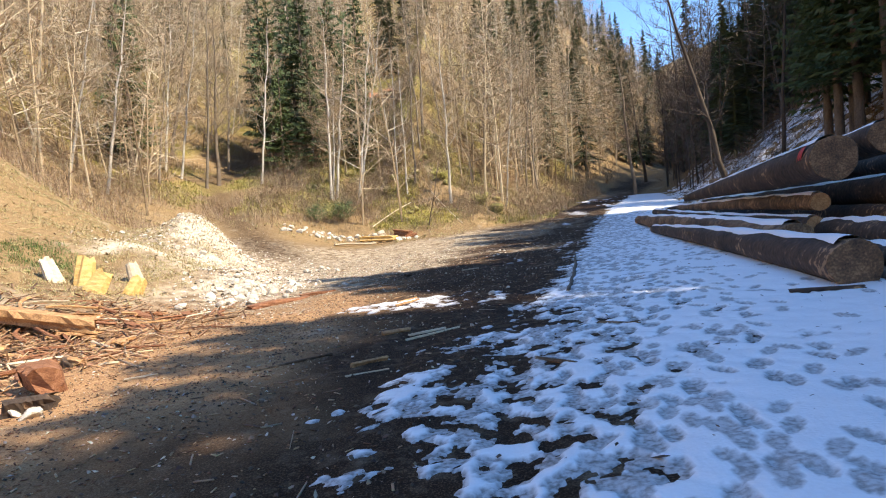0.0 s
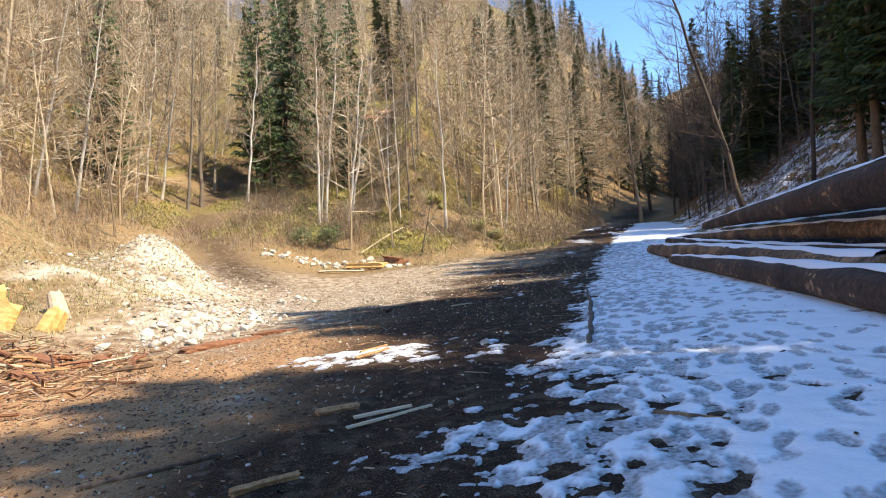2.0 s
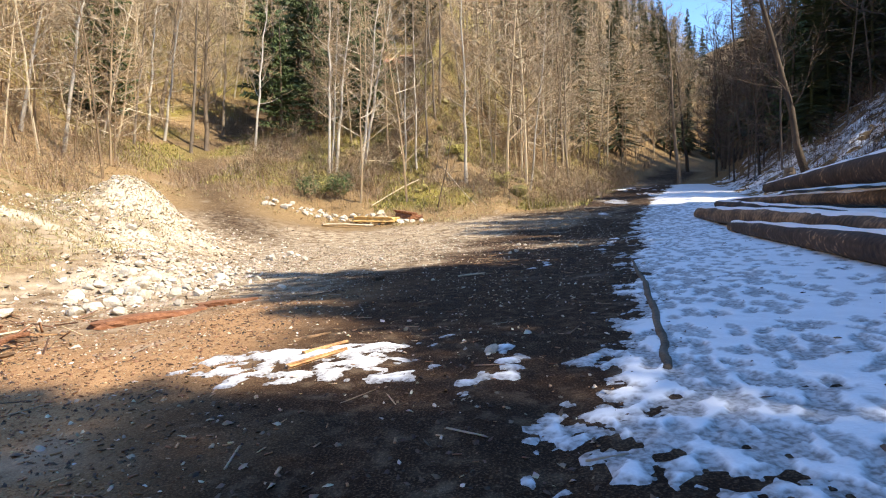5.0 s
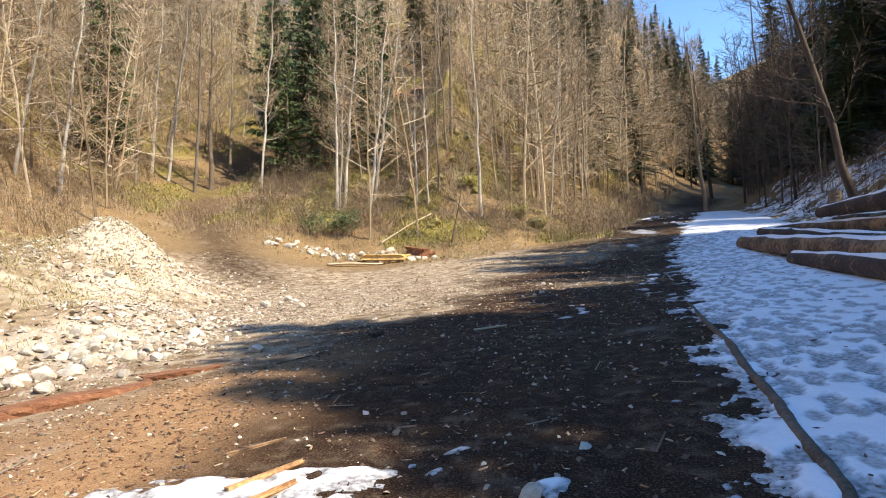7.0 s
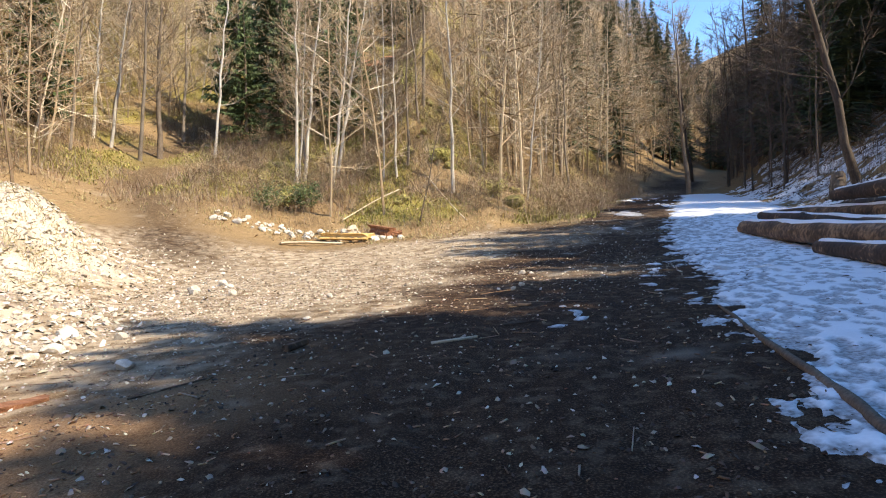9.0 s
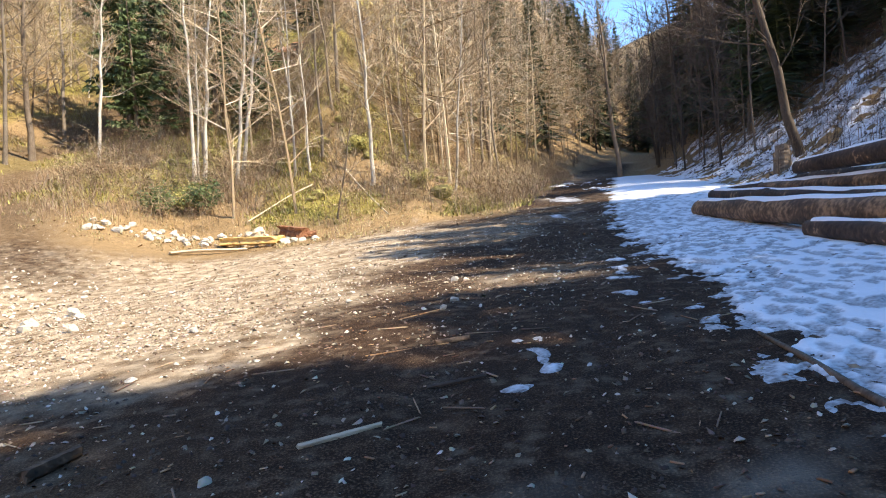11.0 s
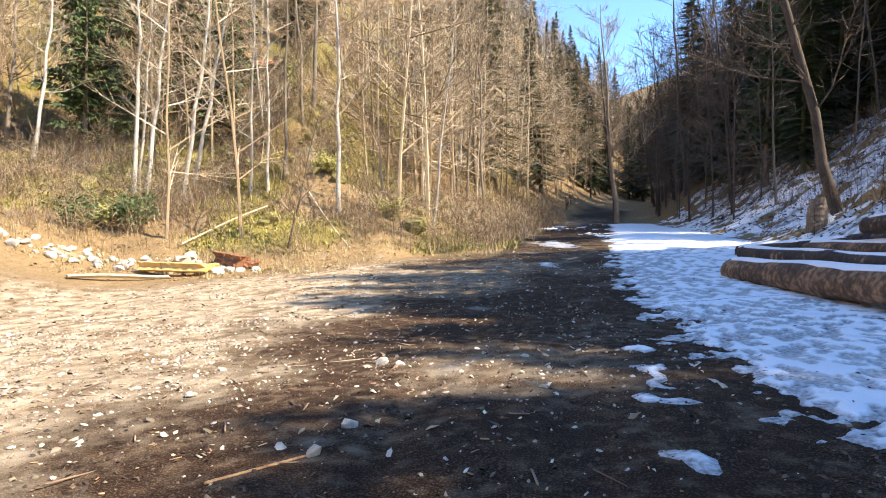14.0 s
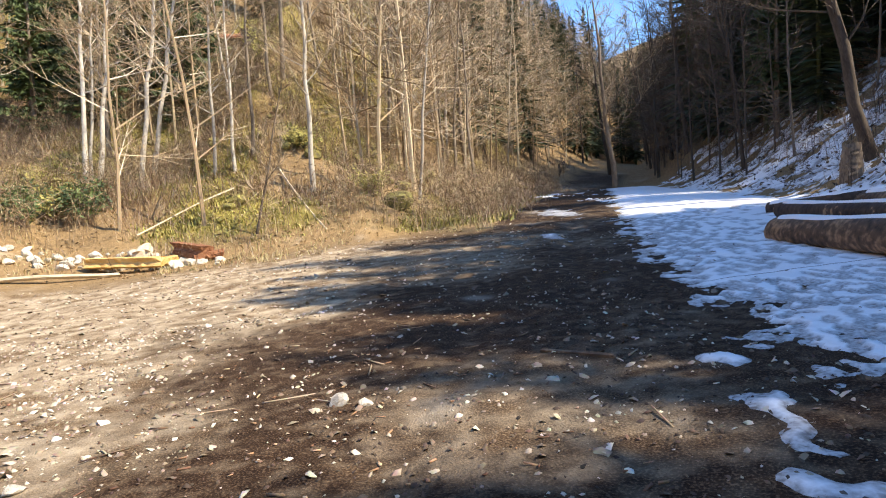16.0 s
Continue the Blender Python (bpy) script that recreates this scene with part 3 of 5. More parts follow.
# the trees that stand out: kind, place, scale, lean about x and y in degrees
STANDING = [
    ("spruce_tall", 10.9, 92.0, 0.77, 0, 0),
    ("spruce", 6.9, 84.0, 0.70, 0, 0),
    ("spruce_tall", -17.8, 86.0, 0.72, 0, 0),
    ("spruce", -21.1, 80.0, 0.97, 0, 0),
    ("birch", -9.9, 49.8, 1.0, 0, 2),
    ("birch_thin", -9.7, 49.9, 1.0, 0, 4),
    ("birch", -9.5, 50.3, 1.0, 0, 7),
    ("birch", -7.6, 49.7, 1.0, 0, 8),
    ("birch", -7.7, 51.6, 1.0, 0, 11),
    ("birch_thin", -4.3, 49.1, 1.0, 0, 1),
    ("birch_thin", -3.5, 49.4, 1.0, 0, -0),
    ("pole", -2.9, 50.3, 1.0, 0, 0),
    ("birch", 0.0, 47.3, 1.0, 0, 0),
    ("ash", -2.3, 57.3, 1.0, 0, 2),
    ("ash", 3.5, 62.8, 1.0, 0, 4),
    ("birch_thin", 4.4, 48.9, 1.0, 0, 6),
    ("birch", 8.0, 68.0, 1.0, 0, 2),
    ("pole", 7.1, 66.4, 1.0, 0, -4),
    ("pole", 7.7, 53.8, 1.0, 0, -2),
    ("ash", 16.3, 82.7, 1.0, 0, -2),
    ("limbed", 18.9, 62.7, 1.0, 0, -5),
    ("beech", 18.3, 39.9, 1.0, 0, -14),
    ("pole", 28.6, 78.0, 1.0, 0, -7),
    ("ash", 26.5, 69.4, 1.0, 0, -7),
    ("beech", 24.8, 63.9, 1.0, 0, -4),
    ("pole", 25.5, 58.4, 1.0, 0, -6),
    ("ash", 24.3, 55.4, 1.0, 0, -13),
    ("birch", -17.1, 54.6, 1.0, 0, 7),
    ("ash", -22.7, 61.7, 1.0, 0, 5),
    ("birch", -23.8, 41.4, 1.0, 0, 11),
    ("birch", -23.9, 53.4, 1.0, 0, 10),
    ("limbed", -21.0, 54.4, 1.0, 0, 2),
    ("ash", -21.2, 52.1, 1.0, 0, 6),
    ("birch", -25.6, 54.1, 1.0, 0, 7),
    ("pole", -23.5, 48.4, 1.0, 0, 9),
    ("birch", -26.3, 41.2, 1.0, 0, 13),
    ("ash", -31.6, 50.2, 1.0, 0, 9),
    ("spruce", -17.5, 60.7, 1.0, 0, 1),
    ("spruce_small", -27.9, 51.8, 1.0, 0, -1),
    ("spruce", -20.0, 67.0, 1.0, 0, -0),
    ("spruce", -14.0, 60.5, 1.0, 0, -0),
    ("spruce", -11.6, 61.5, 1.0, 0, 1),
    ("spruce_small", -10.0, 63.5, 1.05, 0, 0),
    ("spruce_small", -12.8, 57.6, 0.85, 0, 0),
    ("spruce", -15.6, 63.0, 0.95, 0, 0),
    ("spruce", -9.2, 66.5, 0.9, 0, 0),
    ("spruce_small", -15.8, 57.5, 0.8, 0, 1),
    ("spruce_small", -8.6, 60.5, 0.75, 0, 0),
    ("spruce", 5.0, 76.0, 0.8, 0, 0),
    ("spruce_small", 9.5, 74.0, 0.8, 0, 0),
    ("spruce", -26.6, 50.2, 0.9, 0, 2),
    ("sapling", -1.7, 43.9, 1.0, 0, 13),
    ("pole", -2.4, 53.6, 1.0, 0, -2),
    ("pole", 3.7, 68.8, 1.0, 0, 2),
    ("birch_thin", -5.5, 58.0, 1.0, 0, -4),
    ("pole", -0.5, 61.8, 1.0, 0, -5),
    ("beech", 25.6, 80.8, 1.0, 0, -6),
    ("ash", 28.7, 97.5, 1.0, 0, -0),
]
for key, x, y, sc, lx, ly in STANDING:
    # right-slope trees swap to the kinds whose colour already holds the shade
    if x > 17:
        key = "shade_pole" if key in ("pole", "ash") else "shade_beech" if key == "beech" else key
    plant(key, x, y, pool.uniform(0, 360), sc, (lx, ly))
    taken.append((x, y))


def slight_tree(seed, h, r, limbs, twigs):
    """A simple leafless tree: a thin stem and single-blade limbs and twigs. Corners and triangles."""
    rnd = random.Random(seed)
    soup = Soup()
    pts, radii = stem(rnd, h, r, 6, 0.05)
    soup.tube(pts, radii, 5)
    for j in range(limbs):
        f = 0.12 + 0.85 * (j + rnd.random()) / limbs
        k = min(int(f * 6), 5)
        p = pts[k].lerp(pts[k + 1], f * 6 - k)
        a = rnd.uniform(0, 6.283)
        L = h * rnd.uniform(0.14, 0.28) * (1.25 - 0.85 * f)
        d = Vector((math.cos(a), math.sin(a), rnd.uniform(-0.1, 1.0))).normalized()
        tip = p + d * L
        soup.blade(p, tip, 0.03, d.orthogonal().normalized())
        for _ in range(twigs):
            c = p.lerp(tip, rnd.uniform(0.2, 1.0))
            e = (d + Vector((rnd.uniform(-1, 1), rnd.uniform(-1, 1), rnd.uniform(-0.5, 0.9)))).normalized()
            soup.blade(c, c + e * L * rnd.uniform(0.3, 0.75), 0.017, Vector((rnd.uniform(-1, 1), rnd.uniform(-1, 1), rnd.uniform(-1, 1))).normalized())
    return soup


def slight_spruce(seed, h, w):
    rnd = random.Random(seed)
    soup = Soup()
    soup.tube([(0, 0, -0.3), (0, 0, h)], [0.2, 0.02], 4)
    for j in range(420):
        f = 0.1 + 0.9 * (j / 420) ** 1.15
        a, L = rnd.uniform(0, 6.283), (w * (1 - f) ** 0.85 + 0.2) * rnd.uniform(0.6, 1.15)
        p = Vector((0, 0, h * f))
        tip = p + Vector((math.cos(a) * L, math.sin(a) * L, L * (-0.45 + 0.6 * f)))
        soup.blade(p.lerp(tip, 0.15), tip, rnd.uniform(0.15, 0.32), Vector((-math.sin(a), math.cos(a), rnd.uniform(-0.5, 0.5))).normalized())
    return soup


def woodland(name, soups, places, mat, label):
    """Many far trees as one piece of woodland. places: which soup, and its pose."""
    vs, fs, base = [], [], 0
    cos = [np.array([v[:] for v in so.v]) for so in soups]
    for k, m in places:
        vs.append(cos[k] @ np.array(m.to_3x3()).T + np.array(m.translation))
        fs += [tuple(base + i for i in f) for f in soups[k].f]
        base += len(cos[k])
    me = bpy.data.meshes.new(name)
    me.from_pydata(np.concatenate(vs).tolist(), [], fs)
    me.materials.append(mat)
    return tagged(new(name, me), label, "woodland", kind="stuff")


def by_island(name, colours, rough=0.9):
    """A colour for each loose piece."""
    m = bpy.data.materials.new(name)
    m.use_nodes = True
    n, link = m.node_tree.nodes, m.node_tree.links.new
    geo, ramp, co, tex, mix = n.new("ShaderNodeNewGeometry"), n.new("ShaderNodeValToRGB"), n.new("ShaderNodeTexCoord"), n.new("ShaderNodeTexNoise"), n.new("ShaderNodeMix")
    els = ramp.color_ramp.elements
    while len(els) < len(colours):
        els.new(0.5)
    for i, (e, c) in enumerate(zip(els, colours)):
        e.position, e.color = i / max(1, len(colours) - 1), (*c, 1)
    link(geo.outputs["Random Per Island"], ramp.inputs[0])
    tex.inputs["Scale"].default_value = 25.0
    link(co.outputs["Object"], tex.inputs["Vector"])
    mix.data_type, mix.blend_type = "RGBA", "MULTIPLY"
    mix.inputs[0].default_value = 0.6
    link(ramp.outputs[0], mix.inputs[6])
    link(tex.outputs["Color"], mix.inputs[7])
    gain = n.new("ShaderNodeHueSaturation")
    gain.inputs["Value"].default_value, gain.inputs["Saturation"].default_value = 1.4, 0.9
    link(mix.outputs[2], gain.inputs["Color"])
    link(gain.outputs[0], n["Principled BSDF"].inputs["Base Color"])
    n["Principled BSDF"].inputs["Roughness"].default_value = rough
    return m


FAR_WOOD = by_island("woodland twigs", [(0.15, 0.095, 0.05), (0.34, 0.235, 0.125), (0.47, 0.36, 0.215), (0.60, 0.52, 0.38)])
FAR_NEEDLES = by_island("woodland needles", [(0.025, 0.045, 0.015), (0.055, 0.085, 0.028), (0.11, 0.13, 0.045)], 0.7)
# same twigs as FAR_WOOD, with the slope's shade put into the colour
FAR_SHADE = by_island("woodland twigs with painted shade", [(0.05, 0.035, 0.025), (0.10, 0.072, 0.05), (0.15, 0.115, 0.085)])
HX, HY = -6.0, 72.0
REACH = ([-20, 2, 6, 9, 11, 12, 14, 15.5, 17.5, 21.3, 22.4, 23.2, 24.3, 26.5, 27.4, 28.6, 29.6, 31, 32.4, 34, 40, 44, 60, 90], [-6, -5, -5, -5.5, -5, -0.8, -0.8, -2.8, -4.2, -6.4, -0.4, 0.9, 1.1, 0.6, 1.6, 5.0, 2.0, 0.5, 3.2, -0.5, 0, 4, 9, 20])


GLADES = ((4.6, 9.2, 0.7),)      # a gap in the belt: a sunny spot on the snow and the half width of its gap


def tallest(x, y):
    """The tallest tree on the right slope that leaves the clearing in the sun."""
    sx, sy = math.sin(SUN_AZ), math.cos(SUN_AZ)
    ty = y - sy * (x + 2) / sx
    lim = float(np.interp(ty, *REACH))
    top = (x - lim) / sx * math.tan(SUN_EL) - (hz(x, y) - hz(lim, ty))
    for px, py, half in GLADES:
        along, aside = (x - px) * sx + (y - py) * sy, abs((x - px) * sy - (y - py) * sx)
        if along > 0 and aside < half:
            top = min(top, along * math.tan(SUN_EL) + hz(px, py) - hz(x, y) - 0.5)
    return max(0.0, top)


TALL = {"spruce_tall": 24, "belt_spruce": 24, "belt_fir": 24, "spruce": 19, "spruce_small": 14, "beech": 18, "ash": 17, "pole": 14, "shade_pole": 15, "shade_beech": 18, "birch": 15, "sapling": 6}
near, far, far_green, far_dark = 0, [], [], []
# the belt of spruces on the slope that shades the track
for col, x0 in enumerate((16.5, 19.5, 22.5, 26.0, 30.0)):
    for k in range(33):
        x = x0 + pool.uniform(-0.8, 0.8)
        ty = -4 + 1.5 * k + 0.75 * (col % 2) + pool.uniform(-0.3, 0.3)
        y = ty + math.cos(SUN_AZ) / math.sin(SUN_AZ) * (x + 2)
        top = tallest(x, y) * pool.uniform(0.92, 1.0)
        if pool.random() < (0.42 if ty > 32 else 0.2 if ty > 29 else 0.0) or top < 6 or (y > 12 and x < 18) or y > 34:
            continue
        # belt_ kinds stand out of view; the added firs are blunt to fill the shade
        key = "belt_spruce" if y < 1.2 * x - 5 else "spruce_tall" if top > 17 else "spruce"
        if 23 < ty < 28 and "belt" in key:
            key = "belt_fir"
        plant(key, x, y, pool.uniform(0, 360), min(top / TALL[key], 1.4))
        taken.append((x, y))
for _ in range(60000):
    x, y = pool.uniform(-62, 64), pool.uniform(-28, 125)
    right, left, mid = [float(v) for v in hill_parts(x, y)]
    if max(right - 1.2, left - (10.5 if y < 38 else 5.5), mid - 3.0) < 0 or (x < 0 and y < 33):
        continue
    shade = right > 1.2
    gap = 1.55 if shade else (2.2 if x < 3 else 1.6) if mid > 0 and y < 68 else 1.5 + 0.003 * max(y, 0)
    if any(abs(x - a) < gap and (x - a) ** 2 + (y - b) ** 2 < gap * gap for a, b in taken):
        continue
    if abs(x - HX - 0.13 * (HY - y)) < 5.2 and HY - 27 < y < HY + 6 and (y > HY - 13 or pool.random() < 0.97):
        continue
    p = pool.random()
    sc, turn = pool.uniform(0.85, 1.25) * (0.72 if y > 78 and -30 < x < 6 else 0.85 if y > 78 else 1.0), pool.uniform(0, 360)
    lean = (pool.uniform(-4, 4), pool.uniform(-4, 4) + (9 if left > 4 else 0))
    if shade and y < 62:
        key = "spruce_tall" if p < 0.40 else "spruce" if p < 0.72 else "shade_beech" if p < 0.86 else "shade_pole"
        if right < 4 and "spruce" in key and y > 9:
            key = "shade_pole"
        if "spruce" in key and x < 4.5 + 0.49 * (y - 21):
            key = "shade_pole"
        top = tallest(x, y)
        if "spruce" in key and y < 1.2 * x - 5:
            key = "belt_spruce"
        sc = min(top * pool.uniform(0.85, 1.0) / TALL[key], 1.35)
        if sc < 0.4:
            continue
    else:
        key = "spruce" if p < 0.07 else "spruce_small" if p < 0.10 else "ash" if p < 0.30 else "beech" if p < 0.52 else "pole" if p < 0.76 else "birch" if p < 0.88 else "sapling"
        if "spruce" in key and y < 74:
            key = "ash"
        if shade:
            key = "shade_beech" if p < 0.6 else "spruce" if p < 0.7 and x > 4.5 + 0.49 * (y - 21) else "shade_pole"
    if shade and near < 95 and y < 66 or (not shade and near < 165 and pool.random() < 0.16 and 50 < y < 66):
        taken.append((x, y))
        plant(key, x, y, turn, sc, lean)
        near += 1
        continue
    if shade and y < 45:
        continue
    if len(far) + len(far_green) + len(far_dark) > 1700:
        break
    taken.append((x, y))
    m = Matrix.Translation((x, y, hz(x, y))) @ pose(0, 0, 0, *lean, turn) @ Matrix.Scale(sc, 4)
    if "spruce" in key:
        far_green.append((pool.randrange(3), m))
    else:
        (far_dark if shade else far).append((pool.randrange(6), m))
for _ in range(900):
    x, y = pool.uniform(4, 48), pool.uniform(72, 126)
    if float(hill_parts(x, y)[2]) < 2 or any(abs(x - a) < 1.7 and abs(y - b) < 1.7 for a, b in taken):
        continue
    taken.append((x, y))
    m = Matrix.Translation((x, y, hz(x, y))) @ pose(0, 0, 0, pool.uniform(-3, 3), pool.uniform(-3, 3), pool.uniform(0, 360)) @ Matrix.Scale(pool.uniform(0.6, 0.95), 4)
    (far_green if pool.random() < 0.3 else far).append((pool.randrange(3), m))
for _ in range(2600):
    x, y = pool.uniform(14, 95), pool.uniform(112, 168)
    if any(abs(x - a) < 1.7 and abs(y - b) < 1.7 for a, b in taken) or abs(x - 0.32 * y) > 24:
        continue
    taken.append((x, y))
    m = Matrix.Translation((x, y, hz(x, y))) @ pose(0, 0, 0, pool.uniform(-3, 3), pool.uniform(-3, 3), pool.uniform(0, 360)) @ Matrix.Scale(pool.uniform(0.65, 0.95), 4)
    if pool.random() < 0.36:
        far_green.append((pool.randrange(3), m))
    else:
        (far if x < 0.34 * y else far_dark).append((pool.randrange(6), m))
for _ in range(900):
    x, y = pool.uniform(-75, -12), pool.uniform(66, 150)
    right, left, mid = [float(v) for v in hill_parts(x, y)]
    if max(left - 5.5, mid - 2.0) < 0 or any(abs(x - a) < 1.9 and abs(y - b) < 1.9 for a, b in taken) or len(far) + len(far_green) > 2500:
        continue
    taken.append((x, y))
    m = Matrix.Translation((x, y, hz(x, y))) @ pose(0, 0, 0, pool.uniform(-3, 3), pool.uniform(-3, 5), pool.uniform(0, 360)) @ Matrix.Scale(pool.uniform(0.7, 1.0), 4)
    (far_green if pool.random() < 0.22 else far).append((pool.randrange(3), m))
SLIGHT = [slight_tree(200 + i, hh, rr, 32, 10) for i, (hh, rr) in enumerate([(15, 0.06), (17, 0.08), (13, 0.05), (18, 0.09), (9, 0.04), (16, 0.065)])]
woodland("far_woodland", SLIGHT, far, FAR_WOOD, "dense leafless brown woods covering the sunny slopes")
woodland("far_woodland", SLIGHT, far_dark, FAR_SHADE, "leafless woods with the slope's shade put into their colour")
woodland("far_spruces", [slight_spruce(220 + i, hh, w) for i, (hh, w) in enumerate([(16, 3.3), (18, 3.7), (13, 3.0)])], far_green, FAR_NEEDLES, "scattered dark spruces along the ridge")


# ---- felled logs ----


def log(name, a, b, ra, rb, label, seed, bark=None, snow=True, knots=3, cut=None, marks=()):
    """A felled trunk from its butt a to its thin end b, in the round, with sawn ends and a cap of snow."""
    rnd = random.Random(seed)
    a, b = Vector(a), Vector(b)
    root = tagged(new(name), label, "log", group="stack of felled trunks")
    n, sides = 26, 18
    axis = (b - a).normalized()
    u = axis.cross(Vector((0, 0, 1))).normalized()
    w = u.cross(axis).normalized()
    verts, faces, cen, rad = [], [], [], []
    ph = [rnd.uniform(0, 6.28) for _ in range(4)]
    bumps = [(rnd.uniform(0.1, 0.95), rnd.uniform(0, 6.28), rnd.uniform(0.03, 0.07)) for _ in range(knots)]
    for i in range(n + 1):
        f = i / n
        c = a.lerp(b, f) + u * 0.05 * math.sin(f * 5 + ph[0]) + w * 0.04 * math.sin(f * 4 + ph[1])
        r = ra + (rb - ra) * f
        cen.append(c)
        rad.append(r)
        for k in range(sides):
            q = 2 * math.pi * k / sides
            rr = r * (1 + 0.035 * math.sin(3 * q + ph[2] + f * 3) + 0.03 * math.sin(2 * q + ph[3]) + rnd.uniform(-0.025, 0.025))
            for bf, bq, bh in bumps:
                rr += bh * math.exp(-((f - bf) * (b - a).length / 0.3) ** 2) * max(0, math.cos(q - bq)) ** 3
            verts.append(c + u * (rr * math.cos(q)) + w * (rr * math.sin(q)))
    for i in range(n):
        for k in range(sides):
            k2 = (k + 1) % sides
            faces.append((i * sides + k2, i * sides + k, (i + 1) * sides + k, (i + 1) * sides + k2))
    part("bark", mesh_of("bark", verts, faces, bark or LOG_BARK, True), root)
    for i, sign in ((0, -1), (n, 1)):
        ring = [verts[i * sides + k] for k in range(sides)]
        c = sum(ring, Vector()) / sides
        ev = [v + (c - v) * 0.02 + axis * sign * 0.012 for v in ring] + [c + axis * sign * 0.02] + [v.copy() for v in ring]
        ef = []
        for k in range(sides):
            k2 = (k + 1) % sides
            ef.append((k, k2, sides) if sign > 0 else (k2, k, sides))
            ef.append((k, sides + 1 + k, sides + 1 + k2, k2) if sign > 0 else (k2, sides + 1 + k2, sides + 1 + k, k))
        part("sawn_end", mesh_of("sawn_end", ev, ef, cut or CUT_DARK), root, "sawn end showing brown wood")
    for f0, f1, q0, q1 in marks:
        pv, pf = [], []
        for i in range(7):
            f = f0 + (f1 - f0) * i / 6
            k = min(int(f * n), n - 1)
            c, r = cen[k].lerp(cen[k + 1], f * n - k), (ra + (rb - ra) * f) * 1.075
            for j in range(6):
                q = q0 + (q1 - q0) * j / 5 + 0.12 * math.sin(i * 2.3)
                pv.append(c + u * (r * math.cos(q)) + w * (r * math.sin(q)))
        pf = [(i * 6 + j + 1, i * 6 + j, i * 6 + j + 6, i * 6 + j + 7) for i in range(6) for j in range(5)]
        part("paint_mark", mesh_of("paint_mark", pv, pf, PAINT), root, "smeared red forester's mark")
    if snow:
        sv, sf, cols = [], [], 7
        m = n * 3
        for i in range(m + 1):
            f = 0.01 + 0.98 * i / m
            k = min(int(f * n), n - 1)
            c, r = cen[k].lerp(cen[k + 1], f * n - k), ra + (rb - ra) * f
            span = 0.62 + 0.22 * math.sin(f * 31 + ph[1]) * math.sin(f * 13 + ph[2]) + rnd.uniform(-0.06, 0.06)
            for j in range(cols):
                q = math.pi / 2 + (j / (cols - 1) * 2 - 1) * span - 0.10
                lift = 0.035 * (1 - (j / (cols - 1) * 2 - 1) ** 2) * (0.8 + 0.4 * math.sin(f * 47)) + r * 0.035 - 0.015 * (j in (0, cols - 1))
                sv.append(c + u * ((r + lift) * math.cos(q)) + w * ((r + lift) * math.sin(q)))
        for i in range(m):
            for j in range(cols - 1):
                sf.append((i * cols + j + 1, i * cols + j, (i + 1) * cols + j, (i + 1) * cols + j + 1))
        part("snow_cap", mesh_of("snow_cap", sv, sf, SNOW, True), root, "line of white snow along the top")
    return root


log("log", (6.02, 8.2, 0.84), (8.9, 26.0, 1.12), 0.37, 0.17, "long felled trunk with flaking shaded bark lying in snow", 1)
log("log", (7.3, 12.0, 1.02), (10.5, 33.3, 1.54), 0.36, 0.27, "long brown felled trunk with a strip of snow on top", 2, LOG_PALE)
log("log", (8.25, 13.0, 1.20), (12.0, 35.4, 1.85), 0.24, 0.20, "felled trunk with branch stubs and an orange sawn end", 3, knots=9, cut=CUT)
log("log", (8.95, 14.0, 1.72), (12.9, 34.0, 2.05), 0.22, 0.18, "debarked brown felled trunk on the stack", 4, LOG_PALE, cut=CUT)
log("log", (8.2, 12.0, 2.66), (12.4, 31.5, 2.45), 0.46, 0.18, "thick felled trunk with torn bark and red paint mark", 5, marks=((0.02, 0.035, 2.4, 3.0),))
log("log", (7.3, 6.8, 1.05), (8.7, 14.0, 1.05), 0.30, 0.26, "dark felled trunk behind the front log", 6)
log("log", (6.9, 6.4, 0.70), (7.75, 12.0, 0.85), 0.25, 0.2, "short felled trunk half covered with snow", 7)
log("log", (9.2, 10.0, 1.15), (13.4, 30.0, 1.6), 0.36, 0.24, "dark felled trunk inside the stack", 8, snow=False)
log("log", (9.8, 10.6, 1.85), (13.9, 33.0, 2.2), 0.36, 0.22, "dark wet felled trunk in the middle of the stack", 9)
log("log", (10.4, 9.6, 1.2), (14.2, 29.0, 1.75), 0.38, 0.25, "dark felled trunk at the back of the stack", 10, snow=False)
log("log", (9.35, 12.2, 3.0), (13.6, 29.0, 2.9), 0.34, 0.2, "brown felled trunk on top of the stack", 11)
log("log", (10.6, 10.5, 2.55), (14.8, 30.0, 2.9), 0.36, 0.22, "dark felled trunk high on the stack", 12, snow=False)
log("log", (11.6, 10.0, 1.9), (15.2, 30.0, 2.4), 0.4, 0.25, "thick dark felled trunk at the back of the stack", 13)
log("log", (13.2, 37.6, 1.95), (17.8, 29.0, 2.5), 0.2, 0.26, "short felled trunk lying behind the stack", 14)


# ---- loose stones, chips, leaves ----
BOX_V = np.array([(x, y, z) for z in (-.5, .5) for y in (-.5, .5) for x in (-.5, .5)])
BOX_F = np.array([(0, 2, 3, 1), (4, 5, 7, 6), (0, 1, 5, 4), (2, 6, 7, 3), (0, 4, 6, 2), (1, 3, 7, 5)])
OCT_V = np.array([(1, 0, 0), (0, 1, 0), (-1, 0, 0), (0, -1, 0), (0, 0, 1), (0, 0, -1), (0.6, 0.6, 0.5), (-0.5, -0.6, 0.45)])
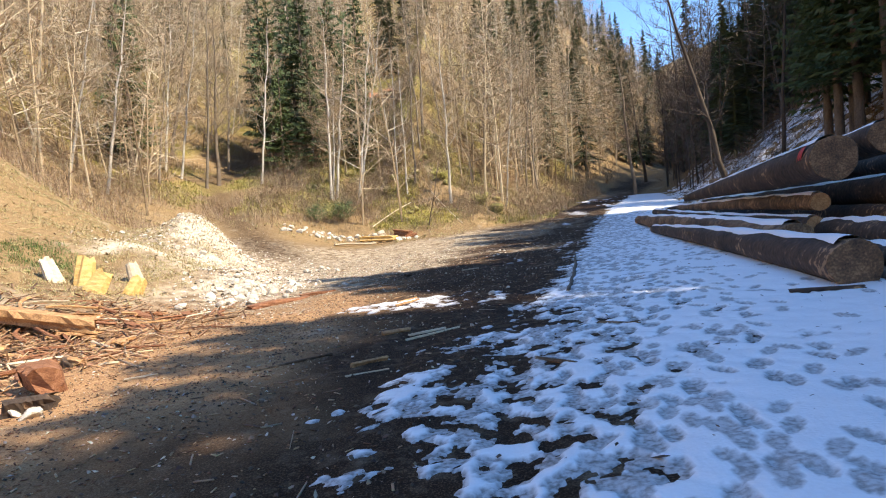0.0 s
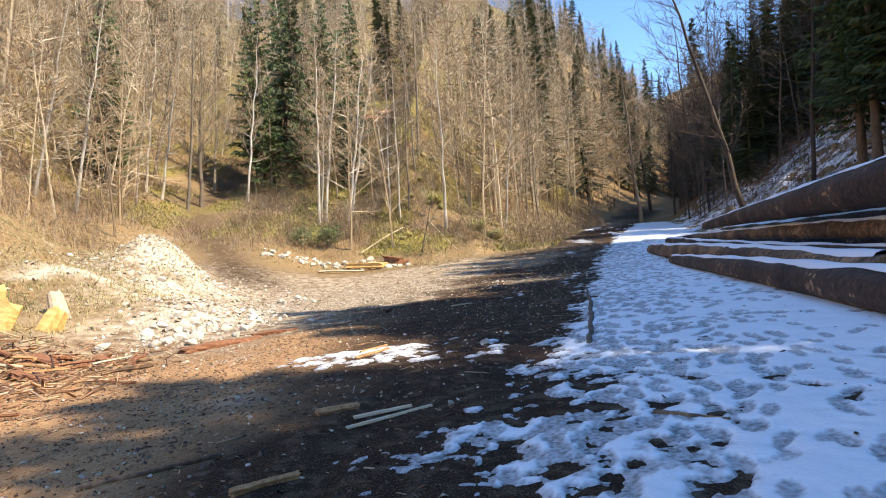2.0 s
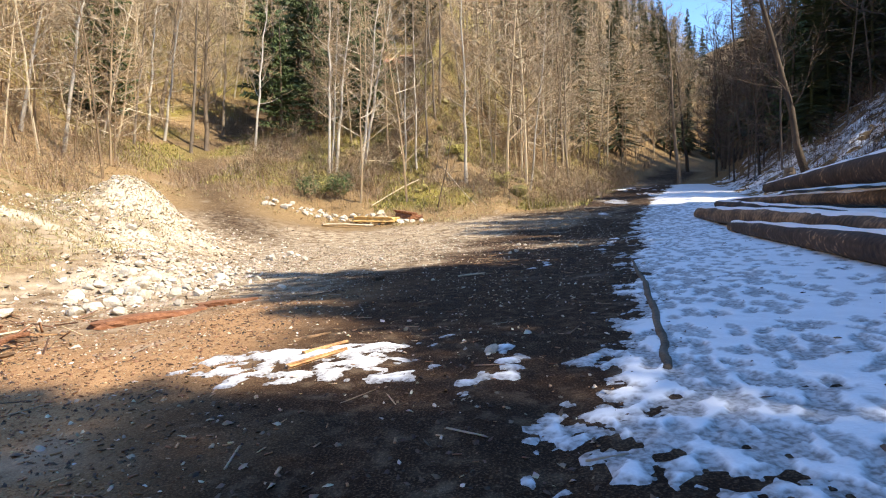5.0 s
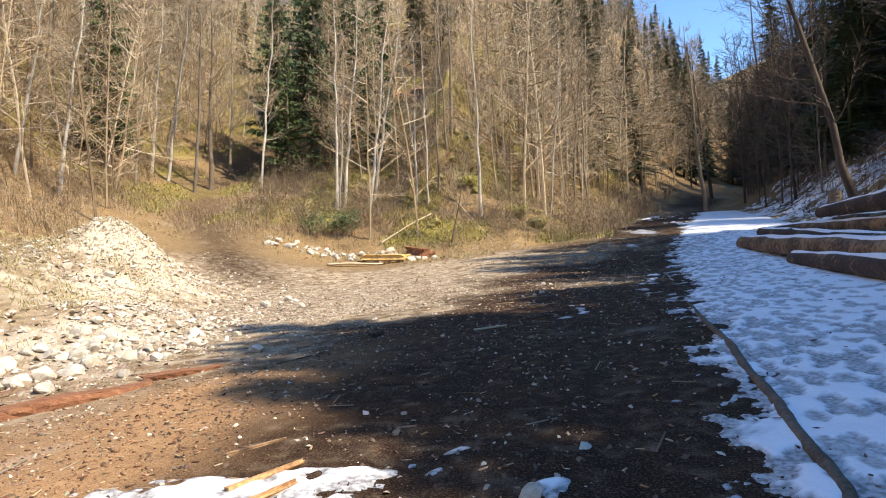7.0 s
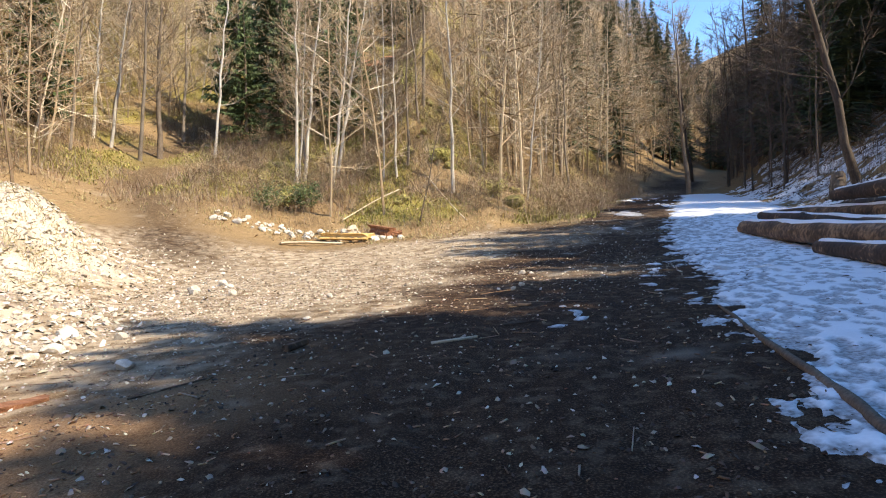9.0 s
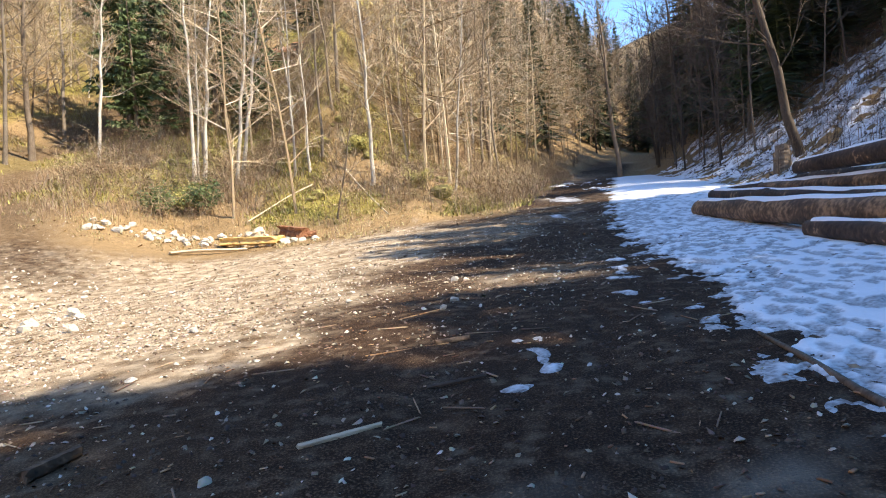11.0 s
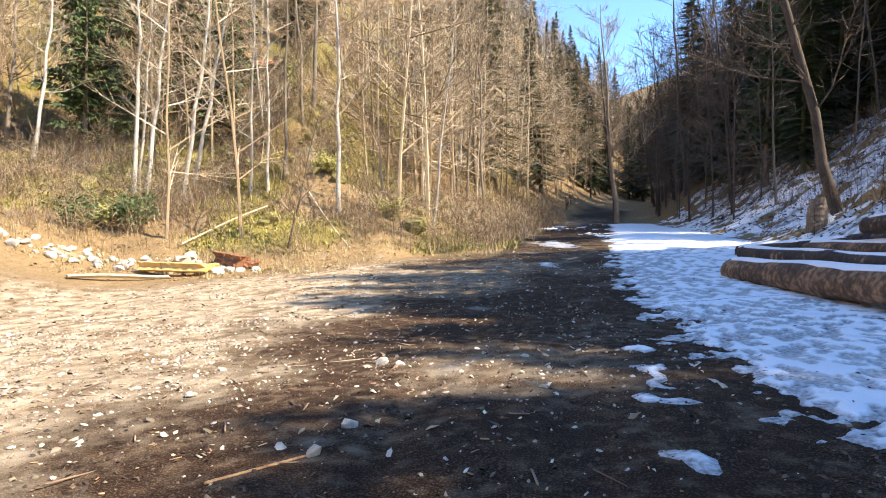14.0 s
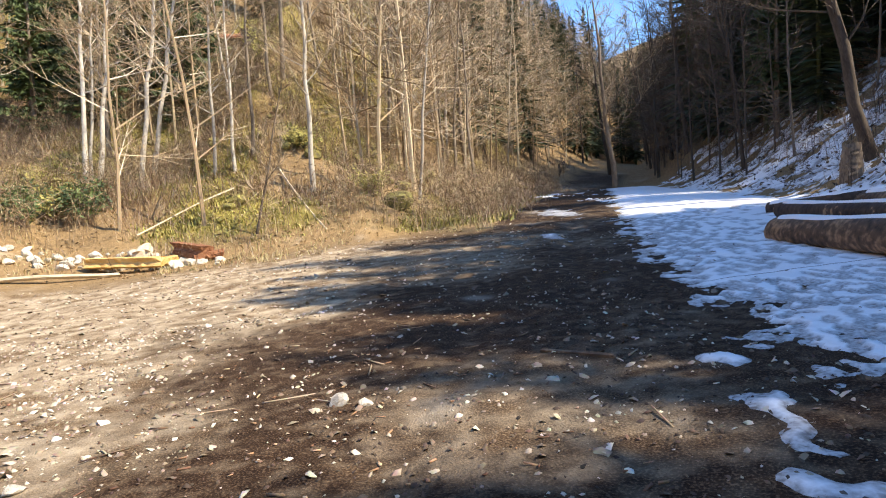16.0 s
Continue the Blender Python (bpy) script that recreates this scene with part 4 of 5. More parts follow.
OCT_F = np.array([(0, 6, 4), (0, 1, 6), (6, 1, 4), (1, 2, 4), (2, 7, 4), (2, 3, 7), (7, 3, 4), (3, 0, 4)])
LEAF_V = np.array([(-.5, 0, 0), (0, -.32, .1), (.5, 0, .05), (0, .32, .12)])
LEAF_F = np.array([(0, 1, 2, 3)])


def strewn(name, base, faces, xy, size, mat, label, category, seed, lift=0.0, tilt=0.3, jitter=0.15):
    """Many small pieces lying on the ground as one mesh. size: an array of three lengths for each piece."""
    r = np.random.RandomState(seed)
    n, m = len(xy), len(base)
    yaw, a, b = r.uniform(0, 6.283, n), r.normal(0, tilt, n), r.normal(0, tilt, n)
    v = base[None] * size[:, None, :] * (1 + r.uniform(-jitter, jitter, (n, m, 3)))
    x, y, z = v[..., 0], v[..., 1], v[..., 2]
    z = z + x * np.sin(a)[:, None] + y * np.sin(b)[:, None]
    c, s = np.cos(yaw)[:, None], np.sin(yaw)[:, None]
    px, py = x * c - y * s + xy[:, :1], x * s + y * c + xy[:, 1:2]
    pz = z + (height(xy[:, 0], xy[:, 1]) + lift)[:, None]
    co = np.stack([px, py, pz], -1).reshape(-1, 3)
    f = (faces[None] + (np.arange(n) * m)[:, None, None]).reshape(-1, faces.shape[1])
    me = bpy.data.meshes.new(name)
    k = faces.shape[1]
    me.vertices.add(len(co))
    me.vertices.foreach_set("co", co.astype(np.float32).ravel())
    me.loops.add(f.size)
    me.loops.foreach_set("vertex_index", f.astype(np.int32).ravel())
    me.polygons.add(len(f))
    me.polygons.foreach_set("loop_start", np.arange(0, f.size, k, dtype=np.int32))
    me.update(calc_edges=True)
    me.materials.append(mat)
    return tagged(new(name, me), label, category, kind="stuff")


STONE = by_island("limestone", [(0.24, 0.185, 0.13), (0.40, 0.33, 0.245), (0.55, 0.48, 0.38), (0.78, 0.72, 0.62)])
PEBBLE = by_island("earthy pebbles", [(0.12, 0.08, 0.05), (0.26, 0.195, 0.13), (0.44, 0.365, 0.27), (0.68, 0.61, 0.50)])
CHIP = by_island("wood chips", [(0.09, 0.04, 0.02), (0.24, 0.11, 0.05), (0.40, 0.22, 0.10), (0.58, 0.42, 0.25)])
LEAVES = by_island("dead leaves", [(0.10, 0.05, 0.022), (0.26, 0.15, 0.07), (0.40, 0.26, 0.12), (0.48, 0.38, 0.22)])
STRAW = by_island("dry grass", [(0.28, 0.20, 0.09), (0.46, 0.36, 0.17), (0.38, 0.34, 0.12), (0.56, 0.46, 0.26)])
BRUSH = by_island("dry brush", [(0.12, 0.07, 0.045), (0.28, 0.17, 0.10), (0.40, 0.27, 0.16), (0.34, 0.29, 0.22)])
MOSSY = by_island("moss", [(0.20, 0.17, 0.04), (0.34, 0.31, 0.06), (0.46, 0.40, 0.10)])
EVERGREEN = by_island("evergreen leaves", [(0.03, 0.06, 0.015), (0.07, 0.12, 0.025), (0.13, 0.18, 0.04)], 0.6)
DARK_BROWN = by_island("dark debris, leaves and shrubs", [(0.03, 0.02, 0.015), (0.08, 0.05, 0.035), (0.16, 0.10, 0.06)])
rs = np.random.RandomState(77)


def pick(n, x0, x1, y0, y1, weight):
    """n random places in a rectangle, kept where weight(x, y) is high."""
    out = []
    while len(out) < n:
        x, y = rs.uniform(x0, x1, n * 2), rs.uniform(y0, y1, n * 2)
        ok = rs.rand(n * 2) < weight(x, y)
        out += list(zip(x[ok], y[ok]))
    return np.array(out[:n])


def sizes(n, lo, hi, flat=0.6, power=2.5):
    s = lo + (hi - lo) * rs.rand(n) ** power
    return np.stack([s * rs.uniform(0.8, 1.5, n), s * rs.uniform(0.7, 1.0, n), s * flat * rs.uniform(0.6, 1.1, n)], 1)


def off_hill(x, y):
    g, l, d, m = regions(x, y)
    return (1 - l) * (x < snow_edge(y) + 0.3)


xy = pick(18000, -8, 6, 3, 32, lambda x, y: off_hill(x, y) * (0.16 + 0.84 * regions(x, y)[0]) * (0.3 + 0.7 * (vnoise(x, y, 1.3, 61, 2) > 0.5)))
strewn("small_stones", OCT_V, OCT_F, xy, sizes(18000, 0.006, 0.032, 0.75, 2.4), PEBBLE, "small pale limestone chippings on the track", "stones", 1, 0.002, 0.4, 0.35)
xy = pick(9000, -14, 9, 24, 44, lambda x, y: off_hill(x, y) * (0.2 + regions(x, y)[0]))
strewn("gravel", OCT_V, OCT_F, xy, sizes(9000, 0.01, 0.055), PEBBLE, "coarse pale gravel over the clearing", "gravel", 2, 0.003, 0.4, 0.35)
xy = pick(9000, -15, -4.5, 16, 36, lambda x, y: np.exp(-(((x + 12) / 3.0) ** 2 + ((y - 29) / 4.5) ** 2)) + np.exp(-(((x + 7.2) / 1.6) ** 2 + ((y - 21) / 3) ** 2)))
strewn("rubble", OCT_V, OCT_F, xy, sizes(9000, 0.012, 0.085, 0.7, 3.0), STONE, "white broken limestone rubble on the gravel heap", "rubble", 3, 0.005, 0.5, 0.4)
xy = pick(11000, -9, 4, 2.5, 30, lambda x, y: off_hill(x, y) * (0.10 + regions(x, y)[2]))
sz = np.stack([0.012 + 0.075 * rs.rand(11000) ** 2.2, rs.uniform(0.005, 0.02, 11000), rs.uniform(0.003, 0.010, 11000)], 1)
strewn("wood_chips", BOX_V, BOX_F, xy, sz, CHIP, "splinters of bark and wood strewn over the earth", "wood chips", 4, 0.008, 0.12)
xy = pick(11000, -6, 7, 3, 31, lambda x, y: off_hill(x, y) * np.clip(1 - 1.6 * regions(x, y)[0], 0, 1) * (0.25 + (vnoise(x, y, 0.8, 64, 2) > 0.5)))
strewn("earth_crumbs", OCT_V, OCT_F, xy, sizes(11000, 0.006, 0.026, 0.8), DARK_BROWN, "dark crumbs of earth and bark on the track", "earth", 16, 0.004, 0.4, 0.35)
xy = pick(700, -9, 5, 3, 32, off_hill)
strewn("pebbles", OCT_V, OCT_F, xy, sizes(700, 0.015, 0.05, 0.75, 3.0), PEBBLE, "loose pale pebbles scattered over the track", "stones", 18, 0.004, 0.4, 0.35)
xy = pick(260, -9, 5, 3, 30, off_hill)
sz = np.stack([rs.uniform(0.1, 0.45, 260), rs.uniform(0.006, 0.015, 260), rs.uniform(0.006, 0.012, 260)], 1)
strewn("twigs", BOX_V, BOX_F, xy, sz, BRUSH, "broken brown twigs lying on the track", "twigs", 5, 0.012, 0.05)
xy = pick(700, -1, 12, 3, 34, lambda x, y: (x > snow_edge(y) - 0.2) * (0.25 + np.exp(-(x - snow_edge(y)) / 1.5)))
strewn("snow_litter", OCT_V, OCT_F, xy, sizes(700, 0.006, 0.035, 0.4, 2.5) * [1.6, 0.8, 1.0], DARK_BROWN, "shaded bark crumbs and twigs lying on the snow", "debris", 6, 0.042, 0.15, 0.35)
xy = pick(30000, -32, 16, 40, 84, lambda x, y: regions(x, y)[1] * (x < snow_edge(y) - 2.8))
strewn("leaf_litter", LEAF_V, LEAF_F, xy, sizes(30000, 0.05, 0.16, 1.0, 1.5), LEAVES, "dead brown leaves covering the wooded slope", "leaf litter", 7, 0.03, 0.35)
xy = pick(4500, -30, -7, 12, 46, lambda x, y: sstep(2, 6, hill_parts(x, y)[1]))
strewn("leaf_litter", LEAF_V, LEAF_F, xy, sizes(4500, 0.05, 0.14, 1.0, 1.5), LEAVES, "dead leaves and dry stalks on the left bank", "leaf litter", 8, 0.03, 0.5)
# darker leaf colour than LEAVES on the other slopes
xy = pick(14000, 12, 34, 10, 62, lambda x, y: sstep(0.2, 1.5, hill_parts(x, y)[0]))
strewn("leaf_litter", LEAF_V, LEAF_F, xy, sizes(14000, 0.08, 0.22, 1.0, 1.5), DARK_BROWN, "dark brown leaves on the snowy slope", "leaf litter", 9, 0.05, 0.5)


def verge(x, y):
    return x < snow_edge(y) - 2.8


def tufts(name, xy, mat, label, category, seed, h, blades, width=0.008, droop=0.5, spread_r=0.15):
    """Clumps of thin bending stalks as one mesh."""
    r = np.random.RandomState(seed)
    n = len(xy) * blades
    base = np.repeat(xy, blades, 0) + r.normal(0, spread_r, (n, 2))
    z = height(base[:, 0], base[:, 1]) - 0.02
    a, L, d = r.uniform(0, 6.283, n), h * r.uniform(0.4, 1.2, n), r.uniform(0.1, 1.0, n) * droop
    ux, uy = np.cos(a), np.sin(a)
    p0 = np.stack([base[:, 0], base[:, 1], z], 1)
    p1 = p0 + np.stack([ux * L * d * 0.4, uy * L * d * 0.4, L * 0.6], 1)
    p2 = p0 + np.stack([ux * L * d, uy * L * d, L * (1.0 - 0.45 * d)], 1)
    side = np.stack([-uy, ux, np.zeros(n)], 1) * width
    co = np.stack([p0 - side, p0 + side, p1 + side * 0.7, p1 - side * 0.7, p2], 1).reshape(-1, 3)
    f = []
    for i in range(n):
        k = 5 * i
        f.append((k, k + 1, k + 2, k + 3))
        f.append((k + 3, k + 2, k + 4))
    me = bpy.data.meshes.new(name)
    me.from_pydata(co.tolist(), [], f)
    me.materials.append(mat)
    return tagged(new(name, me), label, category, kind="stuff")


tufts("dry_grass", pick(1500, -30, 14, 40, 60, lambda x, y: verge(x, y) * regions(x, y)[1] * (vnoise(x, y, 2.5, 71, 2) > 0.45)), STRAW, "yellow dry grass at the foot of the hill", "grass", 1, 0.26, 14, 0.010, 1.6)
tufts("brush", pick(2300, -26, 16, 41.5, 74, lambda x, y: verge(x, y) * regions(x, y)[1] * (vnoise(x, y, 3, 72, 2) > 0.42)), BRUSH, "tangled leafless brambles and brush on the slope", "brush", 2, 1.05, 14, 0.008, 2.0, 0.5)
tufts("moss_clumps", pick(1100, -24, 14, 42, 66, lambda x, y: verge(x, y) * regions(x, y)[3]), MOSSY, "yellow-green moss and grass clumps on the slope", "moss", 3, 0.26, 22, 0.03, 1.3, 0.3)
tufts("dry_grass", pick(2800, -24, -8, 10, 38, lambda x, y: sstep(1.5, 4, hill_parts(x, y)[1]) * (vnoise(x, y, 2.5, 73, 2) > 0.45)), STRAW, "dry straw-coloured grass on the left bank", "grass", 4, 0.2, 12, 0.008, 1.9)
tufts("brush", pick(500, -34, -14, 30, 60, lambda x, y: sstep(5, 8, hill_parts(x, y)[1])), BRUSH, "leafless shrubs under the trees of the left slope", "brush", 5, 1.2, 12, 0.009, 1.5, 0.5)
tufts("brush", pick(320, 14, 30, 14, 62, lambda x, y: sstep(1, 3, hill_parts(x, y)[0])), BRUSH, "dark leafless shrubs on the shaded slope", "brush", 6, 1.2, 12, 0.009, 1.5, 0.5)


xy = pick(3200, -24, -9, 12, 40, lambda x, y: sstep(1.5, 3.5, hill_parts(x, y)[1]))
sz = np.stack([rs.uniform(0.1, 0.6, 3200), rs.uniform(0.006, 0.02, 3200), rs.uniform(0.005, 0.014, 3200)], 1)
strewn("stalks", BOX_V, BOX_F, xy, sz, STRAW, "dry stalks and twigs lying on the left bank", "stalks", 21, 0.03, 0.25)
GRASS = by_island("fresh grass", [(0.05, 0.09, 0.015), (0.10, 0.16, 0.03), (0.20, 0.24, 0.06)])
tufts("green_grass", pick(130, -15, -11, 17, 21, lambda x, y: np.exp(-(((x + 13.0) / 1.1) ** 2 + ((y - 18.7) / 1.0) ** 2))), GRASS, "fresh green grass beside the wood heap", "grass", 14, 0.2, 16, 0.009, 1.2)


def thicket(name, xy, mat, label, seed, h, stems=7, twigs=6, width=0.011):
    """Many-stemmed leafless shrubs, each a spray of bowed rods with side twigs, as one mesh."""
    r = np.random.RandomState(seed)
    n = len(xy) * stems
    size = np.repeat(h * r.uniform(0.35, 1.15, len(xy)), stems)
    base = np.repeat(xy, stems, 0) + r.normal(0, 0.18, (n, 2))
    z = height(base[:, 0], base[:, 1]) - 0.05
    a, out, L = r.uniform(0, 6.283, n), r.uniform(0.1, 0.75, n), size * r.uniform(0.6, 1.1, n)
    ux, uy = np.cos(a), np.sin(a)
    p0 = np.stack([base[:, 0], base[:, 1], z], 1)
    p1 = p0 + np.stack([ux * L * out * 0.35, uy * L * out * 0.35, L * 0.55], 1)
    p2 = p0 + np.stack([ux * L * out, uy * L * out, L * (1 - 0.4 * out)], 1)
    side = np.stack([-uy, ux, np.zeros(n)], 1) * width
    co = [np.stack([p0 - side, p0 + side, p1, p1 - side * 0.8, p1 + side * 0.8, p2], 1).reshape(-1, 3)]
    for _ in range(twigs):
        f = r.uniform(0.15, 1.0, (n, 1))
        c = np.where(f < 0.55, p0 + (p1 - p0) * f / 0.55, p1 + (p2 - p1) * (f - 0.55) / 0.45)
        d = r.normal(0, 1, (n, 3)) * [1, 1, 0.6] + [0, 0, 0.5]
        d = d / np.linalg.norm(d, axis=1, keepdims=True)
        w = np.cross(d, r.normal(0, 1, (n, 3)))
        w = w / np.linalg.norm(w, axis=1, keepdims=True) * width * 0.7
        co.append(np.stack([c - w, c + w, c + d * (L * r.uniform(0.15, 0.45, n))[:, None]], 1).reshape(-1, 3))
    co = np.concatenate(co)
    me = bpy.data.meshes.new(name)
    me.from_pydata(co.tolist(), [], np.arange(len(co)).reshape(-1, 3).tolist())
    me.materials.append(mat)
    return tagged(new(name, me), label, "brush", kind="stuff")


THICKET = by_island("thicket twigs", [(0.08, 0.05, 0.028), (0.22, 0.14, 0.075), (0.40, 0.275, 0.145), (0.52, 0.42, 0.25)])
thicket("thicket", pick(1500, -16, 16, 43.5, 74, lambda x, y: verge(x, y) * regions(x, y)[1] * (0.2 + (vnoise(x, y, 4, 74, 2) > 0.48))), THICKET, "tangled leafless brown shrubs under the trees of the hill", 11, 2.6)
thicket("thicket", pick(700, -40, -13, 30, 75, lambda x, y: sstep(4, 7, hill_parts(x, y)[1])), THICKET, "leafless brown shrubs on the steep sunny slope", 12, 2.4)
# these shrubs take the dark debris colour, which puts the shade into them
thicket("thicket", pick(420, 8, 34, 34, 90, lambda x, y: sstep(1, 3, hill_parts(x, y)[0]) + (y > 60) * sstep(0.5, 2, hill_parts(x, y)[2])), DARK_BROWN, "leafless shrubs beside the track, its shade put into their colour", 13, 3.0)


def rock_mesh(seed, squash=0.7):
    bm = bmesh.new()
    bmesh.ops.create_icosphere(bm, subdivisions=2, radius=0.5)
    rnd = random.Random(seed)
    cuts = [(Vector((rnd.uniform(-1, 1), rnd.uniform(-1, 1), rnd.uniform(-1, 1))).normalized(), rnd.uniform(0.24, 0.4)) for _ in range(9)]
    for v in bm.verts:
        for d, k in cuts:
            over = v.co.dot(d) - k
            if over > 0:
                v.co -= d * over
        v.co *= 1 + rnd.uniform(-0.04, 0.04)
        v.co.z *= squash
    me = bpy.data.meshes.new("rock")
    bm.to_mesh(me)
    bm.free()
    return me


ROCK = material("pale rock", [(0.3, (0.28, 0.24, 0.18)), (0.5, (0.54, 0.49, 0.41)), (0.7, (0.76, 0.71, 0.62))], 2.5, 0.9, 0.6, vary=0.4)
MOSS_ROCK = material("mossy rock", [(0.38, (0.08, 0.065, 0.04)), (0.49, (0.21, 0.18, 0.06)), (0.62, (0.38, 0.34, 0.09))], 5.0, 0.95, 0.8, vary=0.4)
ROCKS = [rock_mesh(90 + i, 0.55 + 0.1 * (i % 4)) for i in range(6)]
for me in ROCKS:
    me.materials.append(ROCK)
MOSS_ROCKS = [rock_mesh(70 + i, 0.8) for i in range(3)]
for me in MOSS_ROCKS:
    me.materials.append(MOSS_ROCK)


def rock(x, y, size, label="pale broken limestone rock on the rubble heap", meshes=ROCKS, group="limestone rocks"):
    ob = tagged(new("rock", pool.choice(meshes)), label, "rock", group=group)
    ob.matrix_basis = Matrix.Translation((x, y, hz(x, y) + size * 0.12)) @ pose(0, 0, 0, pool.uniform(-25, 25), pool.uniform(-25, 25), pool.uniform(0, 360)) @ Matrix.Scale(size, 4)


for _ in range(70):
    rock(pool.gauss(-6.6, 0.75), pool.gauss(19.6, 1.2), pool.uniform(0.12, 0.45))
for _ in range(26):
    rock(pool.gauss(-12.0, 1.2), pool.gauss(28.5, 1.8), pool.uniform(0.14, 0.42))
for i in range(90):
    f = i / 89
    rock(-11.5 + 9.0 * f + pool.uniform(-0.4, 0.4), 41.6 + 0.9 * math.sin(f * 3) + pool.uniform(-0.7, 0.9), pool.uniform(0.16, 0.58), "grey-white rock in the row at the hill's foot", group="rocks at the hill foot")
for _ in range(64):
    x, y = pool.uniform(-13, 9), pool.uniform(45, 60)
    rock(x, y, pool.uniform(0.35, 1.0), "mossy boulder half sunk in the slope", MOSS_ROCKS, "mossy boulders")
for x, y, s in ((-6.8, 28.3, 0.35), (-6.7, 30.1, 0.4), (-7.2, 29.2, 0.5), (-6.2, 29.4, 0.3), (-5.3, 27.4, 0.35), (-2.2, 25.0, 0.18), (1.95, 24.4, 0.17), (2.2, 26.9, 0.2), (1.75, 23.8, 0.14), (0.2, 26.0, 0.15), (2.4, 26.8, 0.15), (-1.9, 22.0, 0.16), (-3.4, 19.1, 0.28), (0.5, 8.8, 0.1), (1.0, 12.3, 0.2), (-4.8, 6.3, 0.3), (-5.1, 6.5, 0.25)):
    rock(x, y, s, "single pale stone lying on the track", group="stones on the track")
rock(3.4, 45.9, 1.3, "large mossy boulder with a dark hollow under it", MOSS_ROCKS, "mossy boulders")

# ---- cut wood ----
FRESH = material("fresh split wood", [(0.3, (0.38, 0.20, 0.06)), (0.5, (0.62, 0.40, 0.14)), (0.7, (0.75, 0.56, 0.26))], 3, 0.7, 0.3, stretch=(0.4, 4, 4), vary=0.3)
WHITE_WOOD = material("peeled wood", [(0.3, (0.42, 0.32, 0.20)), (0.6, (0.70, 0.60, 0.44))], 3, 0.7, 0.3, stretch=(0.4, 4, 4), vary=0.3)
ROTTEN = material("red rotten wood", [(0.3, (0.09, 0.035, 0.018)), (0.5, (0.25, 0.105, 0.05)), (0.7, (0.42, 0.22, 0.12))], 5, 0.95, 0.9, stretch=(0.5, 3, 3))


def billet(name, a, b, r, mat, label, category="wood", seed=0, flat=0.6, bend=0.0, taper=0.7, rough=0.12):
    """A split or round piece of wood from a to b, with a rough outline."""
    rnd = random.Random(seed)
    a, b = Vector(a), Vector(b)
    axis = (b - a).normalized()
    u = axis.cross(Vector((0, 0, 1))).normalized()
    w = u.cross(axis)
    n, k = 14, 13
    shape = [rnd.uniform(0.6, 1.25) for _ in range(k)]
    verts, faces = [], []
    for i in range(n + 1):
        f = i / n
        c = a.lerp(b, f) + u * bend * math.sin(f * 3.1) + w * bend * 0.2 * math.sin(f * 5)
        rr = r * (1 + (taper - 1) * f)
        for j in range(k):
            q = 6.2832 * j / k
            h = math.sin(q) * rr * shape[j] * rnd.uniform(1 - rough, 1 + rough)
            verts.append(c + axis * (rnd.uniform(-0.4, 0.4) * r * (i in (0, n))) + u * (math.cos(q) * rr * shape[j] * rnd.uniform(1 - rough, 1 + rough)) + w * max(min(h, r * flat), -r * flat * 1.2))
    for i in range(n):
        for j in range(k):
            j2 = (j + 1) % k
            faces.append((i * k + j2, i * k + j, (i + 1) * k + j, (i + 1) * k + j2))
    faces.append(tuple(range(k)))
    faces.append(tuple(n * k + j for j in reversed(range(k))))
    return tagged(new(name, mesh_of(name, verts, faces, mat)), label, category)


def lying(name, x, y, length, turn, r, mat, label, category="stick", seed=0, lift=0.6, **kw):
    t = radians(turn)
    dx, dy = math.cos(t) * length / 2, math.sin(t) * length / 2
    return billet(name, (x - dx, y - dy, hz(x - dx, y - dy) + r * lift), (x + dx, y + dy, hz(x + dx, y + dy) + r * lift), r, mat, label, category, seed, **kw)


xy = pick(1500, -11.5, -4.8, 6.5, 17, lambda x, y: np.exp(-(((x + 8.3) / 1.9) ** 2 + ((y - 12) / 3.2) ** 2)))
sz = np.stack([rs.uniform(0.1, 0.75, 1500), rs.uniform(0.008, 0.04, 1500), rs.uniform(0.006, 0.02, 1500)], 1)
strewn("splinters", BOX_V, BOX_F, xy, sz, CHIP, "tangle of splintered wood and bark at the track's edge", "wood waste", 15, 0.05, 0.28)
# split wood at the foot of the hill
lying("split_beam", -5.3, 41.7, 2.4, -12, 0.26, FRESH, "long split beam of fresh yellow wood by the rocks", "wood", 1, 1.0, taper=0.9)
lying("branch", -6.6, 40.4, 3.0, 32, 0.10, WHITE_WOOD, "peeled pale branch lying on the gravel", "branch", 2, 0.8, bend=0.15)
lying("wood_block", -4.1, 41.9, 0.5, 60, 0.22, FRESH, "short block of split yellow wood", "wood", 3, 1.0)
lying("wood_block", -5.0, 42.6, 0.7, 100, 0.30, WHITE_WOOD, "pale upright chunk of split wood", "wood", 4, 1.4)
lying("stump_piece", -3.6, 42.6, 1.3, 150, 0.32, ROTTEN, "brown uprooted stump lying on its side", "stump", 5, 1.0)
lying("stump_piece", -3.0, 42.4, 0.9, 20, 0.2, ROTTEN, "brown broken root piece beside the split wood", "stump", 6, 0.8)
